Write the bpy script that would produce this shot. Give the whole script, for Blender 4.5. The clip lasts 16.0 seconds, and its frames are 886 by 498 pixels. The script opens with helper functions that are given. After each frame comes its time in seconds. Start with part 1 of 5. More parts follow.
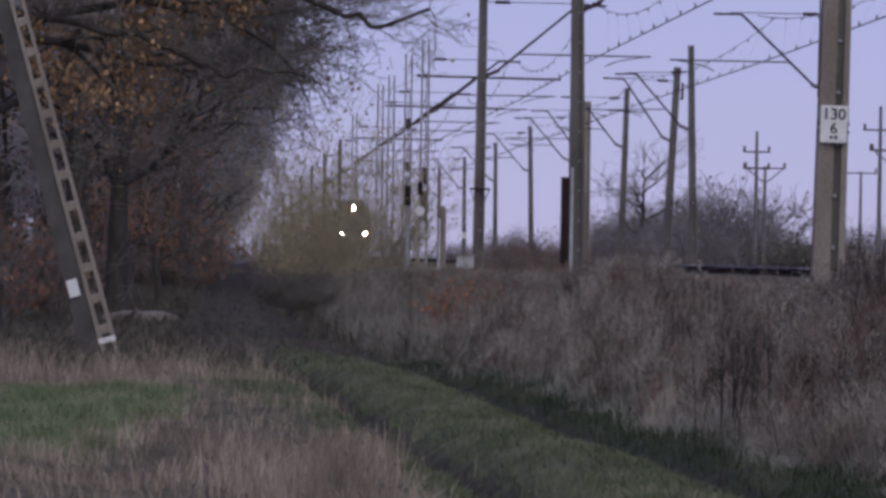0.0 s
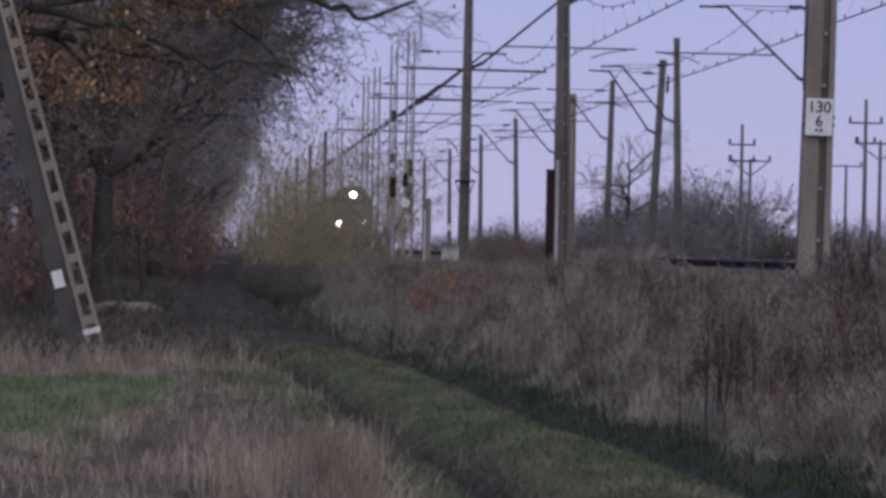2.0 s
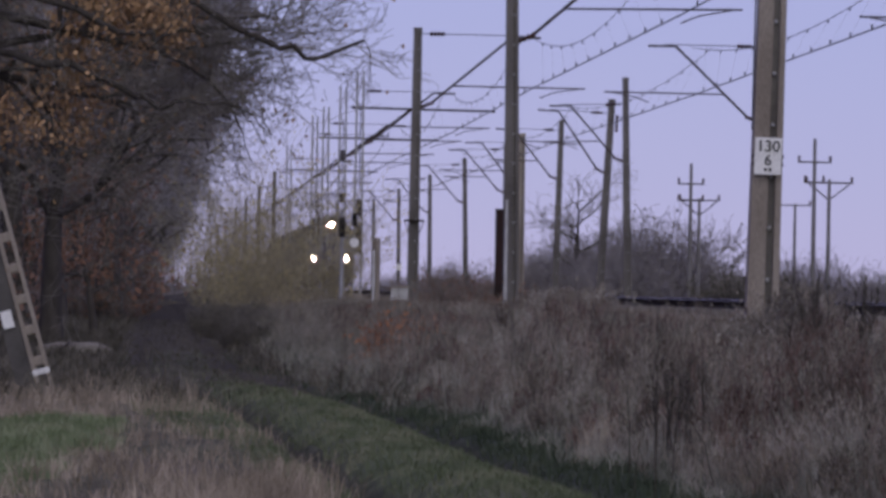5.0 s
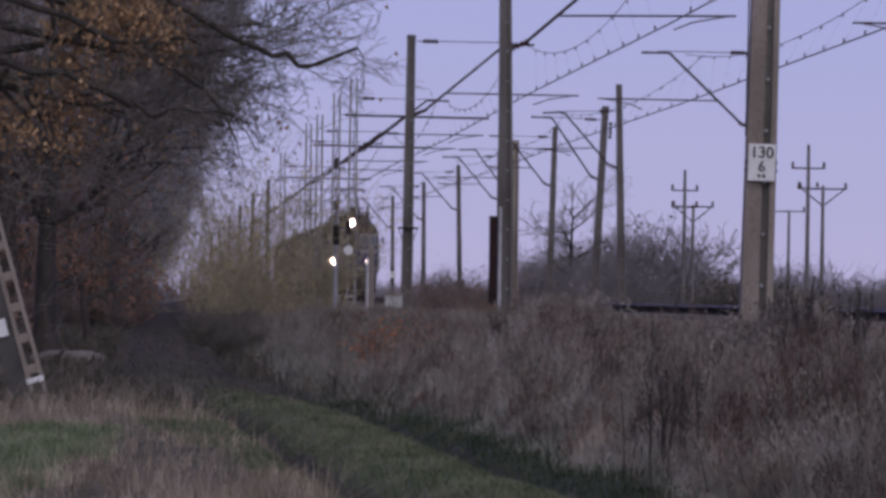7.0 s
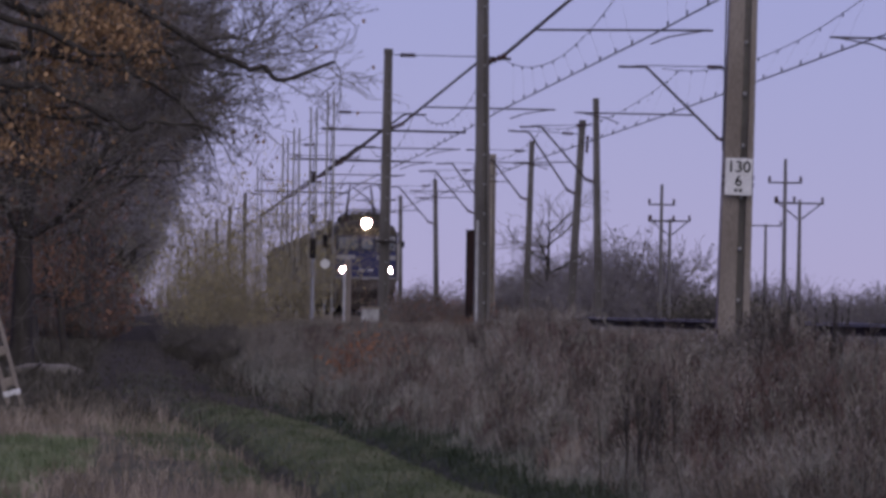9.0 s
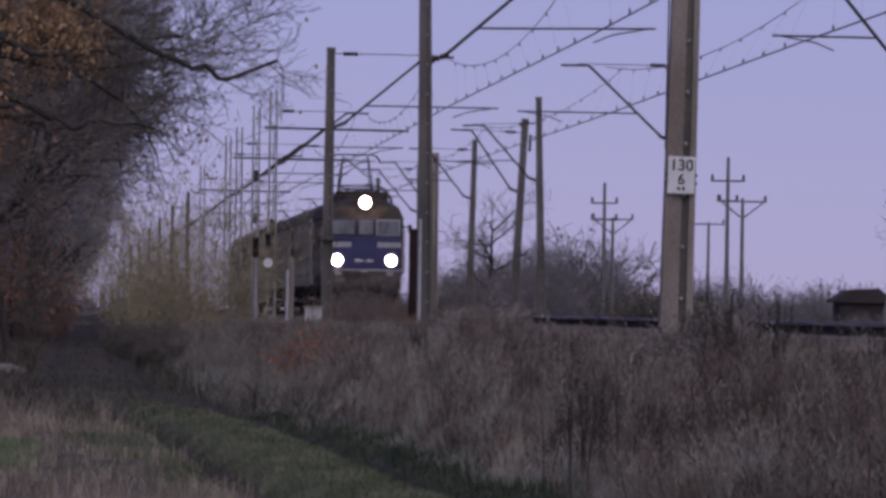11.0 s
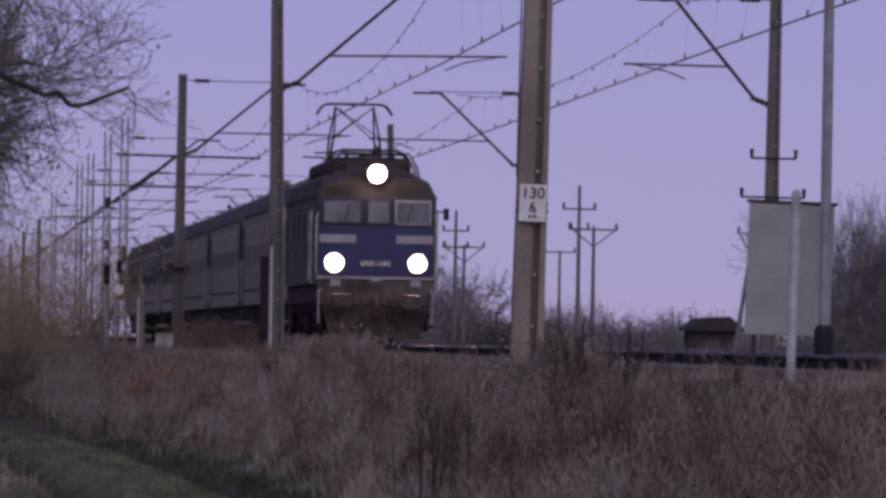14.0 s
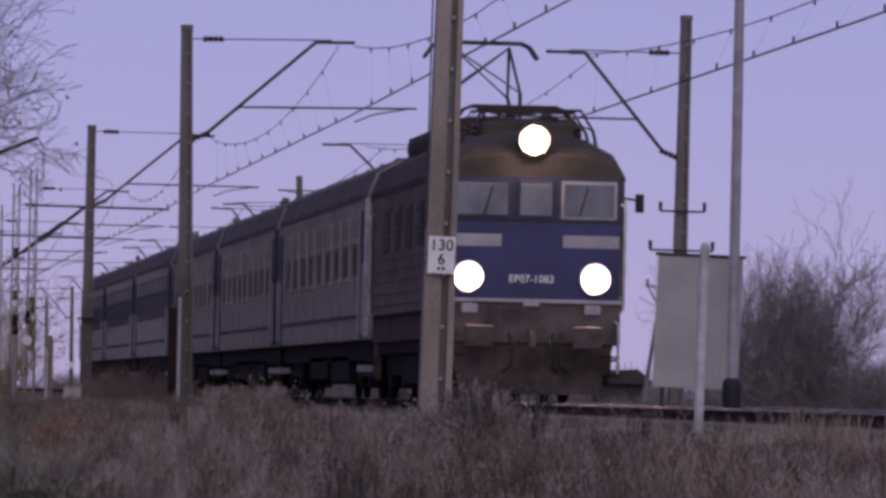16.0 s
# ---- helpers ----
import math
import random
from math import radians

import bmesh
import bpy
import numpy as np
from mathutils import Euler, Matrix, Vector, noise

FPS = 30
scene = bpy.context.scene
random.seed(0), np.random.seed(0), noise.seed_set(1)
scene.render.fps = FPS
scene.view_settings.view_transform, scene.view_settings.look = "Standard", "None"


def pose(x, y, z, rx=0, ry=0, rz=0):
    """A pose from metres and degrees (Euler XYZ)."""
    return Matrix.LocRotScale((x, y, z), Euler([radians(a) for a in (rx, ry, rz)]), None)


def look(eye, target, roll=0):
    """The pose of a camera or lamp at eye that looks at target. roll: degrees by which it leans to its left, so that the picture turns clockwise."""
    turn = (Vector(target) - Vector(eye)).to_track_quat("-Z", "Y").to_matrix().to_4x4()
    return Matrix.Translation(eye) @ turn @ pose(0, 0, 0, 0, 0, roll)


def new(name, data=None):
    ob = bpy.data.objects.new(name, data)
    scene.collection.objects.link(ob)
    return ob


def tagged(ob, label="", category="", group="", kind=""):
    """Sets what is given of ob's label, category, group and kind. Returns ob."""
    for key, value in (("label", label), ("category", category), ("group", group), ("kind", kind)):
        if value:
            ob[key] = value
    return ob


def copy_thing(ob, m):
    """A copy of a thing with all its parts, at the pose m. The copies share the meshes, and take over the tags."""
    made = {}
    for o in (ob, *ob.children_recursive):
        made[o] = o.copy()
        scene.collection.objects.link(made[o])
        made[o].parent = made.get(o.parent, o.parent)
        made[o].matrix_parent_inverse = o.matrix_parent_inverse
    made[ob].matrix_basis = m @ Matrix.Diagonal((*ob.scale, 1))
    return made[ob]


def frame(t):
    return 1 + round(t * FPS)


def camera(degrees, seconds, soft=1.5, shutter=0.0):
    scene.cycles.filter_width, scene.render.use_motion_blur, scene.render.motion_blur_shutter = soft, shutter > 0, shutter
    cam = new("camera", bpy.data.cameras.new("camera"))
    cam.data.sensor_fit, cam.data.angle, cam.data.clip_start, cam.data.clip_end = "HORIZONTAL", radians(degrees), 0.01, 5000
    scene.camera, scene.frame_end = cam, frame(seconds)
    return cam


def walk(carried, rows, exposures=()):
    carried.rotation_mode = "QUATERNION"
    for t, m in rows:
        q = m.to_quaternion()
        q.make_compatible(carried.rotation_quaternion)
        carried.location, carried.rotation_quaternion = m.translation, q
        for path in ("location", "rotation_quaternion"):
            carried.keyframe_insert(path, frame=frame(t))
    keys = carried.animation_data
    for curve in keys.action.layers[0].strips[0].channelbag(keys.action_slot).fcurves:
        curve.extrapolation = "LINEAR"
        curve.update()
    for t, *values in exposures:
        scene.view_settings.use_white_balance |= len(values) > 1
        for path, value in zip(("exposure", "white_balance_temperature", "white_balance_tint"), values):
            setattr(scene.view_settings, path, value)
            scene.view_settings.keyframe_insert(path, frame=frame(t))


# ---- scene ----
cam = camera(7.121, 16.0, soft=3.4)
EYE = 1.6
# seconds, yaw, pitch, roll of a hand-held pan from one spot
ROWS = [
    (0.0, -1.7811, 0.0675, -1.000),
    (0.5, -1.8235, 0.1741, -1.023),
    (1.0, -1.7396, 0.1803, -1.001),
    (1.5, -1.9170, 0.0864, -1.111),
    (2.0, -1.9012, 0.0050, -1.145),
    (2.5, -1.9432, 0.2216, -1.224),
    (3.0, -2.0971, 0.2896, -1.179),
    (3.5, -2.0915, 0.4040, -1.101),
    (4.0, -2.1415, 0.2650, -1.022),
    (4.5, -2.1874, 0.1856, -1.035),
    (5.0, -2.3098, 0.3326, -1.045),
    (5.2, -2.2602, 0.4082, -1.170),
    (7.3, -2.4179, 0.3837, -0.796),
    (7.5, -2.5247, 0.3783, -0.838),
    (8.0, -2.4550, 0.5017, -0.853),
    (8.5, -2.4020, 0.5519, -0.859),
    (9.0, -2.5448, 0.5058, -0.959),
    (9.2, -2.5878, 0.4764, -1.016),
    (11.3, -3.0874, 0.5063, -0.920),
    (11.5, -3.1750, 0.4213, -1.015),
    (12.0, -3.2427, 0.3265, -0.924),
    (12.5, -3.3568, 0.3775, -0.654),
    (13.0, -3.5834, 0.5984, -0.719),
    (13.5, -3.8047, 0.6731, -0.805),
    (14.0, -4.2008, 0.7434, -0.992),
    (14.5, -4.2980, 0.8979, -0.998),
    (15.0, -4.3454, 0.9576, -1.100),
    (15.5, -4.8655, 1.0898, -1.211),
    (16.0, -4.9398, 1.1751, -1.191),
]
walk(cam, [(t, pose(0, 0, EYE, 90 + pitch, roll, yaw)) for t, yaw, pitch, roll in ROWS],
     exposures=[(0.0, 0.16, 6300, 7), (5.2, 0.12, 6300, 9), (7.3, 0.04, 6300, 12), (9.2, -0.08, 6300, 14), (11.4, -0.12, 6300, 16), (12.3, -0.04, 6300, 18), (13.5, -0.2, 6330, 25), (15.0, -0.22, 6350, 25), (15.5, -0.1, 6400, 24), (16.0, -0.04, 6470, 24)])

# ---- world and light ----
SUN_AZ, SUN_EL = 172.0, 38.0
world = bpy.data.worlds.new("world")
scene.world = world
world.use_nodes = True
wn = world.node_tree.nodes
sky = wn.new("ShaderNodeTexSky")
sky.sky_type = "NISHITA"
sky.sun_disc = False
sky.sun_elevation, sky.sun_rotation = radians(SUN_EL), radians(SUN_AZ)
sky.ozone_density, sky.dust_density, sky.air_density = 6.0, 0.0, 1.0
veil = wn.new("ShaderNodeMix")  # thin even dusk cloud over the clear sky
veil.data_type = "RGBA"
veil.inputs["Factor"].default_value = 0.78
veil.inputs[7].default_value = (2.95, 2.52, 5.75, 1)
world.node_tree.links.new(sky.outputs[0], veil.inputs[6])
world.node_tree.links.new(veil.outputs[2], wn["Background"].inputs[0])
wn["Background"].inputs[1].default_value = 0.1
sun = new("sun", bpy.data.lights.new("sun", "SUN"))
sun.data.energy, sun.data.angle, sun.data.color = 1.12, radians(70), (1.0, 0.95, 0.74)
az, el = radians(SUN_AZ), radians(SUN_EL)
sun.matrix_world = look((0, 0, 60), (-math.sin(az) * math.cos(el), -math.cos(az) * math.cos(el), 60 - math.sin(el)))


# ---- materials ----
def mat(name, col, col2=None, scale=6.0, rough=0.85, metal=0.0, bump=0.2, stretch=(1, 1, 1), fine=60.0, wear=None):
    m = bpy.data.materials.new(name)
    m.use_nodes = True
    nt = m.node_tree
    nd, ln = nt.nodes, nt.links
    bs = nd["Principled BSDF"]
    bs.inputs["Roughness"].default_value, bs.inputs["Metallic"].default_value = rough, metal
    bs.inputs["Specular IOR Level"].default_value = 0.3
    tc, mp = nd.new("ShaderNodeTexCoord"), nd.new("ShaderNodeMapping")
    mp.inputs["Scale"].default_value = stretch
    ln.new(tc.outputs["Object"], mp.inputs[0])
    n1, n2 = nd.new("ShaderNodeTexNoise"), nd.new("ShaderNodeTexNoise")
    for n, s in ((n1, scale), (n2, fine)):
        n.inputs["Scale"].default_value, n.inputs["Detail"].default_value = s, 5.0
        ln.new(mp.outputs[0], n.inputs["Vector"])
    col2 = col2 or tuple(c * 0.62 for c in col)
    cr = nd.new("ShaderNodeValToRGB")
    cr.color_ramp.elements[0].position, cr.color_ramp.elements[1].position = 0.36, 0.66
    cr.color_ramp.elements[0].color, cr.color_ramp.elements[1].color = (*col2, 1), (*col, 1)
    ln.new(n1.outputs[0], cr.inputs[0])
    mx = nd.new("ShaderNodeMix")
    mx.data_type, mx.blend_type = "RGBA", "MULTIPLY"
    mx.inputs["Factor"].default_value = 0.55
    gr = nd.new("ShaderNodeValToRGB")
    gr.color_ramp.elements[0].position, gr.color_ramp.elements[1].position = 0.3, 0.62
    gr.color_ramp.elements[0].color = (0.45, 0.44, 0.43, 1)
    ln.new(n2.outputs[0], gr.inputs[0])
    ln.new(cr.outputs[0], mx.inputs[6])
    ln.new(gr.outputs[0], mx.inputs[7])
    ln.new(mx.outputs[2], bs.inputs["Base Color"])
    if bump:
        b = nd.new("ShaderNodeBump")
        b.inputs["Strength"].default_value, b.inputs["Distance"].default_value = bump, 0.02
        ln.new(n2.outputs[0], b.inputs["Height"])
        ln.new(b.outputs[0], bs.inputs["Normal"])
    return m


def leafy(name, cols, rough=0.8):
    """Blades and leaves: each island takes its own colour from a ramp."""
    m = bpy.data.materials.new(name)
    m.use_nodes = True
    nd, ln = m.node_tree.nodes, m.node_tree.links
    bs = nd["Principled BSDF"]
    bs.inputs["Roughness"].default_value = rough
    bs.inputs["Specular IOR Level"].default_value = 0.15
    g, cr = nd.new("ShaderNodeNewGeometry"), nd.new("ShaderNodeValToRGB")
    tc, n1 = nd.new("ShaderNodeTexCoord"), nd.new("ShaderNodeTexNoise")
    n1.inputs["Scale"].default_value = 0.8
    mp = nd.new("ShaderNodeMapping")
    mp.inputs["Scale"].default_value = (2.3, 0.4, 0.6)
    ln.new(tc.outputs["Object"], mp.inputs[0])
    ln.new(mp.outputs[0], n1.inputs["Vector"])
    ad = nd.new("ShaderNodeMath")
    ad.operation = "MULTIPLY_ADD"
    ad.inputs[1].default_value, ad.inputs[2].default_value = 0.45, -0.75
    ln.new(g.outputs["Random Per Island"], ad.inputs[0])
    a2 = nd.new("ShaderNodeMath")
    a2.operation = "MULTIPLY_ADD"
    a2.inputs[1].default_value = 2.05
    ln.new(n1.outputs[0], a2.inputs[0])
    ln.new(ad.outputs[0], a2.inputs[2])
    ln.new(a2.outputs[0], cr.inputs[0])
    el_ = cr.color_ramp.elements
    while len(el_) < len(cols):
        el_.new(0.5)
    for i, c in enumerate(cols):
        el_[i].position = 0.15 + 0.7 * i / (len(cols) - 1)
        el_[i].color = (*c, 1)
    ln.new(cr.outputs[0], bs.inputs["Base Color"])
    return m


def glow(name, col, strength):
    m = bpy.data.materials.new(name)
    m.use_nodes = True
    bs = m.node_tree.nodes["Principled BSDF"]
    bs.inputs["Base Color"].default_value = (*col, 1)
    bs.inputs["Emission Color"].default_value = (*col, 1)
    bs.inputs["Emission Strength"].default_value = strength
    return m


# ---- mesh helpers ----
def box(bm, x0, x1, y0, y1, z0, z1, bevel=0.0):
    v = [bm.verts.new(p) for p in ((x0, y0, z0), (x1, y0, z0), (x1, y1, z0), (x0, y1, z0), (x0, y0, z1), (x1, y0, z1), (x1, y1, z1), (x0, y1, z1))]
    fs = [bm.faces.new([v[i] for i in q]) for q in ((3, 2, 1, 0), (4, 5, 6, 7), (0, 1, 5, 4), (1, 2, 6, 5), (2, 3, 7, 6), (3, 0, 4, 7))]
    if bevel:
        es = list({e for f in fs for e in f.edges})
        bmesh.ops.bevel(bm, geom=es, offset=bevel, segments=2, affect="EDGES", profile=0.6)
    return bm


def frustum(bm, zs, n=4):
    """Stacked rectangles (z, cx, cy, half x, half y) skinned into a closed body."""
    rings = []
    for z, cx, cy, hx, hy in zs:
        rings.append([bm.verts.new((cx + sx * hx, cy + sy * hy, z)) for sx, sy in ((-1, -1), (1, -1), (1, 1), (-1, 1))])
    for a, b in zip(rings, rings[1:]):
        for i in range(4):
            bm.faces.new((a[i], a[(i + 1) % 4], b[(i + 1) % 4], b[i]))
    bm.faces.new(rings[0][::-1])
    bm.faces.new(rings[-1])
    return bm


def tube(bm, pts, radii, n=6):
    """A closed tube along a polyline."""
    pts = [Vector(p) for p in pts]
    if not isinstance(radii, (list, tuple)):
        radii = [radii] * len(pts)
    rings = []
    for i, p in enumerate(pts):
        d = (pts[min(i + 1, len(pts) - 1)] - pts[max(i - 1, 0)]).normalized()
        a = d.orthogonal().normalized() if abs(d.z) > 0.9 else d.cross(Vector((0, 0, 1))).normalized()
        b = d.cross(a)
        rings.append([bm.verts.new(p + radii[i] * (math.cos(2 * math.pi * k / n) * a + math.sin(2 * math.pi * k / n) * b)) for k in range(n)])
    for r, s in zip(rings, rings[1:]):
        for k in range(n):
            bm.faces.new((r[k], r[(k + 1) % n], s[(k + 1) % n], s[k]))
    bm.faces.new(rings[0][::-1])
    bm.faces.new(rings[-1])
    return bm


def lathe(bm, prof, axis="z", at=(0, 0, 0), n=16):
    """A turned body: (radius, height) pairs about an axis."""
    rings = []
    for r, h in prof:
        ring = []
        for k in range(n):
            c, s = r * math.cos(2 * math.pi * k / n), r * math.sin(2 * math.pi * k / n)
            p = {"z": (c, s, h), "y": (c, h, s), "x": (h, c, s)}[axis]
            ring.append(bm.verts.new(Vector(p) + Vector(at)))
        rings.append(ring)
    for r, s in zip(rings, rings[1:]):
        for k in range(n):
            bm.faces.new((r[k], r[(k + 1) % n], s[(k + 1) % n], s[k]))
    bm.faces.new(rings[0][::-1])
    bm.faces.new(rings[-1])
    return bm


def part(name, bm, material, parent=None, label="", smooth=False):
    me = bpy.data.meshes.new(name)
    bmesh.ops.recalc_face_normals(bm, faces=bm.faces)
    bm.to_mesh(me)
    bm.free()
    me.materials.append(material)
    if smooth:
        me.polygons.foreach_set("use_smooth", [True] * len(me.polygons))
    ob = new(name, me)
    if parent:
        ob.parent = parent
    if label:
        ob["label"] = label
    return ob


def raw(name, verts, faces, material, parent=None, smooth=False):
    """An object from arrays of corners and equal-sided faces."""
    verts, faces = np.asarray(verts, dtype=np.float32), np.asarray(faces, dtype=np.int32)
    me = bpy.data.meshes.new(name)
    k = faces.shape[1]
    me.vertices.add(len(verts))
    me.vertices.foreach_set("co", verts.ravel())
    me.loops.add(faces.size)
    me.loops.foreach_set("vertex_index", faces.ravel())
    me.polygons.add(len(faces))
    me.polygons.foreach_set("loop_start", np.arange(0, faces.size, k, dtype=np.int32))
    me.polygons.foreach_set("loop_total", np.full(len(faces), k, dtype=np.int32))
    if smooth:
        me.polygons.foreach_set("use_smooth", np.ones(len(faces), dtype=bool))
    me.update(calc_edges=True)
    me.materials.append(material)
    ob = new(name, me)
    if parent:
        ob.parent = parent
    return ob


def thing(name, m, label, category, group=""):
    ob = new(name)
    ob.matrix_basis = m
    return tagged(ob, label, category, group)


rng = np.random.default_rng(7)

RAIL = 1.5            # height of the rail heads
TR1, TR2 = 11.3, 16.0  # axes of the two tracks
M = dict(
    concrete=mat("weathered_concrete", (0.38, 0.335, 0.285), (0.23, 0.195, 0.16), 1.6, 0.9, 0, 0.4, (1, 1, 0.25)),
    concrete_dark=mat("darker_concrete", (0.19, 0.176, 0.165), (0.115, 0.105, 0.099), 2.0, 0.9, 0, 0.4, (1, 1, 0.25)),
    steel=mat("galvanised_steel", (0.40, 0.40, 0.42), (0.28, 0.27, 0.28), 3.0, 0.6, 0.2),
    iron=mat("rusty_iron", (0.075, 0.058, 0.05), (0.045, 0.035, 0.03), 3.0, 0.7, 0.3),
    wire=mat("copper_wire", (0.06, 0.055, 0.055), (0.04, 0.035, 0.035), 3.0, 0.6, 0.4, 0),
    rail=mat("rail_side", (0.035, 0.026, 0.022), (0.02, 0.016, 0.015), 3.0, 0.9, 0.0),
    railhead=mat("rail_head", (0.3, 0.28, 0.27), (0.2, 0.18, 0.17), 3.0, 0.4, 0.8, 0.05),
    sleeper=mat("concrete_sleeper", (0.2, 0.182, 0.165), (0.11, 0.096, 0.085), 3.0),
    white=mat("white_enamel", (0.86, 0.85, 0.83), (0.76, 0.75, 0.73), 3.0, 0.5, 0, 0.05),
    whitepost=mat("white_paint_post", (0.62, 0.62, 0.62), (0.36, 0.35, 0.34), 3.0, 0.6, 0, 0.2),
    black=mat("black_paint", (0.02, 0.02, 0.022), (0.012, 0.012, 0.014), 3.0, 0.6),
    board=mat("grey_sheet", (0.42, 0.42, 0.40), (0.33, 0.33, 0.32), 1.2, 0.6, 0.1, 0.08),
    redpost=mat("dark_red_paint", (0.035, 0.016, 0.015), (0.02, 0.011, 0.01), 2.0),
    porcelain=mat("brown_porcelain", (0.09, 0.05, 0.04), (0.05, 0.03, 0.025), 3.0, 0.3),
    blue=mat("blue_paint", (0.05, 0.052, 0.15), (0.035, 0.037, 0.10), 0.9, 0.45, 0, 0.05),
    bluedark=mat("dull_navy_paint", (0.05, 0.052, 0.085), (0.035, 0.036, 0.06), 0.9, 0.5, 0, 0.05),
    bluegrey=mat("pale_grey_blue_paint", (0.37, 0.345, 0.25), (0.23, 0.215, 0.155), 0.8, 0.5, 0, 0.05, (1, 1, 3)),
    coachgrey=mat("pale_grey_paint", (0.47, 0.44, 0.34), (0.3, 0.28, 0.215), 0.7, 0.5, 0, 0.05, (1, 1, 3)),
    locoside=mat("dusty_olive_grey_paint", (0.15, 0.132, 0.092), (0.08, 0.068, 0.049), 0.9, 0.6, 0, 0.05, (1, 1, 3)),
    roof=mat("sooty_roof", (0.095, 0.086, 0.07), (0.055, 0.049, 0.041), 1.0, 0.8),
    # coach roofs kept lighter than the locomotive's, with haze in the colour
    coachroof=mat("haze_greyed_coach_roof", (0.125, 0.115, 0.098), (0.07, 0.064, 0.055), 0.9, 0.8),
    rustside=mat("rusty_brown_frame", (0.10, 0.06, 0.048), (0.042, 0.028, 0.024), 1.6, 0.85),
    under=mat("oily_underframe", (0.022, 0.019, 0.018), (0.012, 0.011, 0.01), 2.0, 0.8),
    skirt=mat("dirty_grey_paint", (0.125, 0.108, 0.1), (0.042, 0.029, 0.025), 1.9, 0.7),
    bufferplate=mat("greasy_buffer_plate", (0.11, 0.092, 0.083), (0.05, 0.038, 0.033), 3.0, 0.6, 0.2),
    plough=mat("rusty_plough", (0.085, 0.068, 0.06), (0.03, 0.022, 0.019), 2.2, 0.8),
    # power poles greyed in base colour for the haze before them
    greypole=mat("haze_grey_pole", (0.22, 0.21, 0.205), (0.15, 0.14, 0.135), 2.0),
    silver=mat("pale_grey_trim", (0.42, 0.42, 0.44), (0.3, 0.29, 0.29), 1.5, 0.5),
    glass=mat("dark_window", (0.02, 0.021, 0.026), (0.012, 0.013, 0.016), 1.0, 0.3, 0, 0),
    # pale blue-grey base stands in for sky reflected in the cab glass
    screen=mat("sky_pale_windscreen", (0.22, 0.235, 0.26), (0.12, 0.128, 0.145), 1.2, 0.1, 0, 0),
    lamp=glow("headlight", (1.0, 0.72, 0.58), 330.0),
    bark=mat("oak_bark", (0.085, 0.075, 0.064), (0.05, 0.043, 0.037), 5.0, 0.95, 0, 0.5, (1, 1, 0.3)),
    bark_dark=mat("dark_flank_concrete", (0.12, 0.112, 0.104), (0.07, 0.065, 0.061), 2.0, 0.9, 0, 0.4),
    log=mat("bare_log", (0.3, 0.275, 0.235), (0.18, 0.16, 0.135), 3.0, 0.9, 0, 0.4),
    twig=mat("grey_twigs", (0.25, 0.228, 0.195), (0.16, 0.145, 0.123), 1.0, 0.9, 0, 0),
    yellowtwig=mat("yellow_twigs", (0.38, 0.335, 0.22), (0.27, 0.235, 0.16), 1.0, 0.9, 0, 0),
    # wood beyond the railway and on the horizon, haze put into its pale colour
    farwood=mat("haze_paled_wood", (0.30, 0.28, 0.27), (0.22, 0.2, 0.2), 0.05, 0.95, 0, 0),
    hut=mat("tarred_board", (0.06, 0.05, 0.05), (0.035, 0.03, 0.03), 1.0),
    # woodland twigs lightened in base colour to stand in for haze
    woodtwig=mat("haze_paled_twigs", (0.42, 0.395, 0.39), (0.33, 0.31, 0.3), 0.4, 0.95, 0, 0),
    oakleaf=leafy("dry_oak_leaves", ((0.14, 0.088, 0.052), (0.28, 0.17, 0.09), (0.48, 0.31, 0.17))),
    rustleaf=leafy("rusty_orange_leaves", ((0.2, 0.09, 0.05), (0.36, 0.165, 0.085), (0.5, 0.25, 0.13))),
    redleaf=leafy("russet_leaves", ((0.13, 0.076, 0.056), (0.21, 0.118, 0.08), (0.3, 0.165, 0.11))),
    yellowleaf=leafy("yellow_green_leaves", ((0.26, 0.22, 0.125), (0.38, 0.34, 0.18), (0.52, 0.43, 0.21))),
    dryweed=leafy("dry_weeds", ((0.05, 0.040, 0.033), (0.095, 0.084, 0.071), (0.16, 0.145, 0.119), (0.26, 0.247, 0.202))),
    paleweed=leafy("pale_dry_grass", ((0.145, 0.12, 0.09), (0.25, 0.205, 0.16), (0.38, 0.32, 0.25))),
    greengrass=leafy("meadow_grass", ((0.07, 0.088, 0.048), (0.105, 0.125, 0.072), (0.175, 0.172, 0.115))),
    vergegrass=leafy("dark_green_verge_grass", ((0.03, 0.042, 0.025), (0.045, 0.06, 0.037), (0.08, 0.088, 0.06))),
    # lane growth in darker browns than the bank weeds
    lanegrowth=leafy("dark_lane_growth", ((0.045, 0.042, 0.034), (0.08, 0.073, 0.058), (0.14, 0.125, 0.1))),
    rutgrass=leafy("dark_rut_grass", ((0.03, 0.036, 0.02), (0.045, 0.052, 0.03), (0.075, 0.07, 0.045))),
    plumehead=leafy("feathery_plumes", ((0.115, 0.092, 0.077), (0.2, 0.173, 0.146), (0.33, 0.304, 0.258))),
    maroonweed=leafy("russet_weeds", ((0.055, 0.030, 0.027), (0.11, 0.065, 0.057), (0.185, 0.128, 0.108), (0.3, 0.252, 0.214))),
    bankgrass=leafy("grey_bank_grass", ((0.1, 0.101, 0.086), (0.18, 0.179, 0.154), (0.3, 0.294, 0.253))),
    fieldgrass=leafy("sown_field_grass", ((0.11, 0.14, 0.07), (0.155, 0.185, 0.105), (0.22, 0.235, 0.15))),
    darkbush=leafy("dark_scrub_leaves", ((0.045, 0.045, 0.038), (0.075, 0.072, 0.058), (0.12, 0.11, 0.085))),
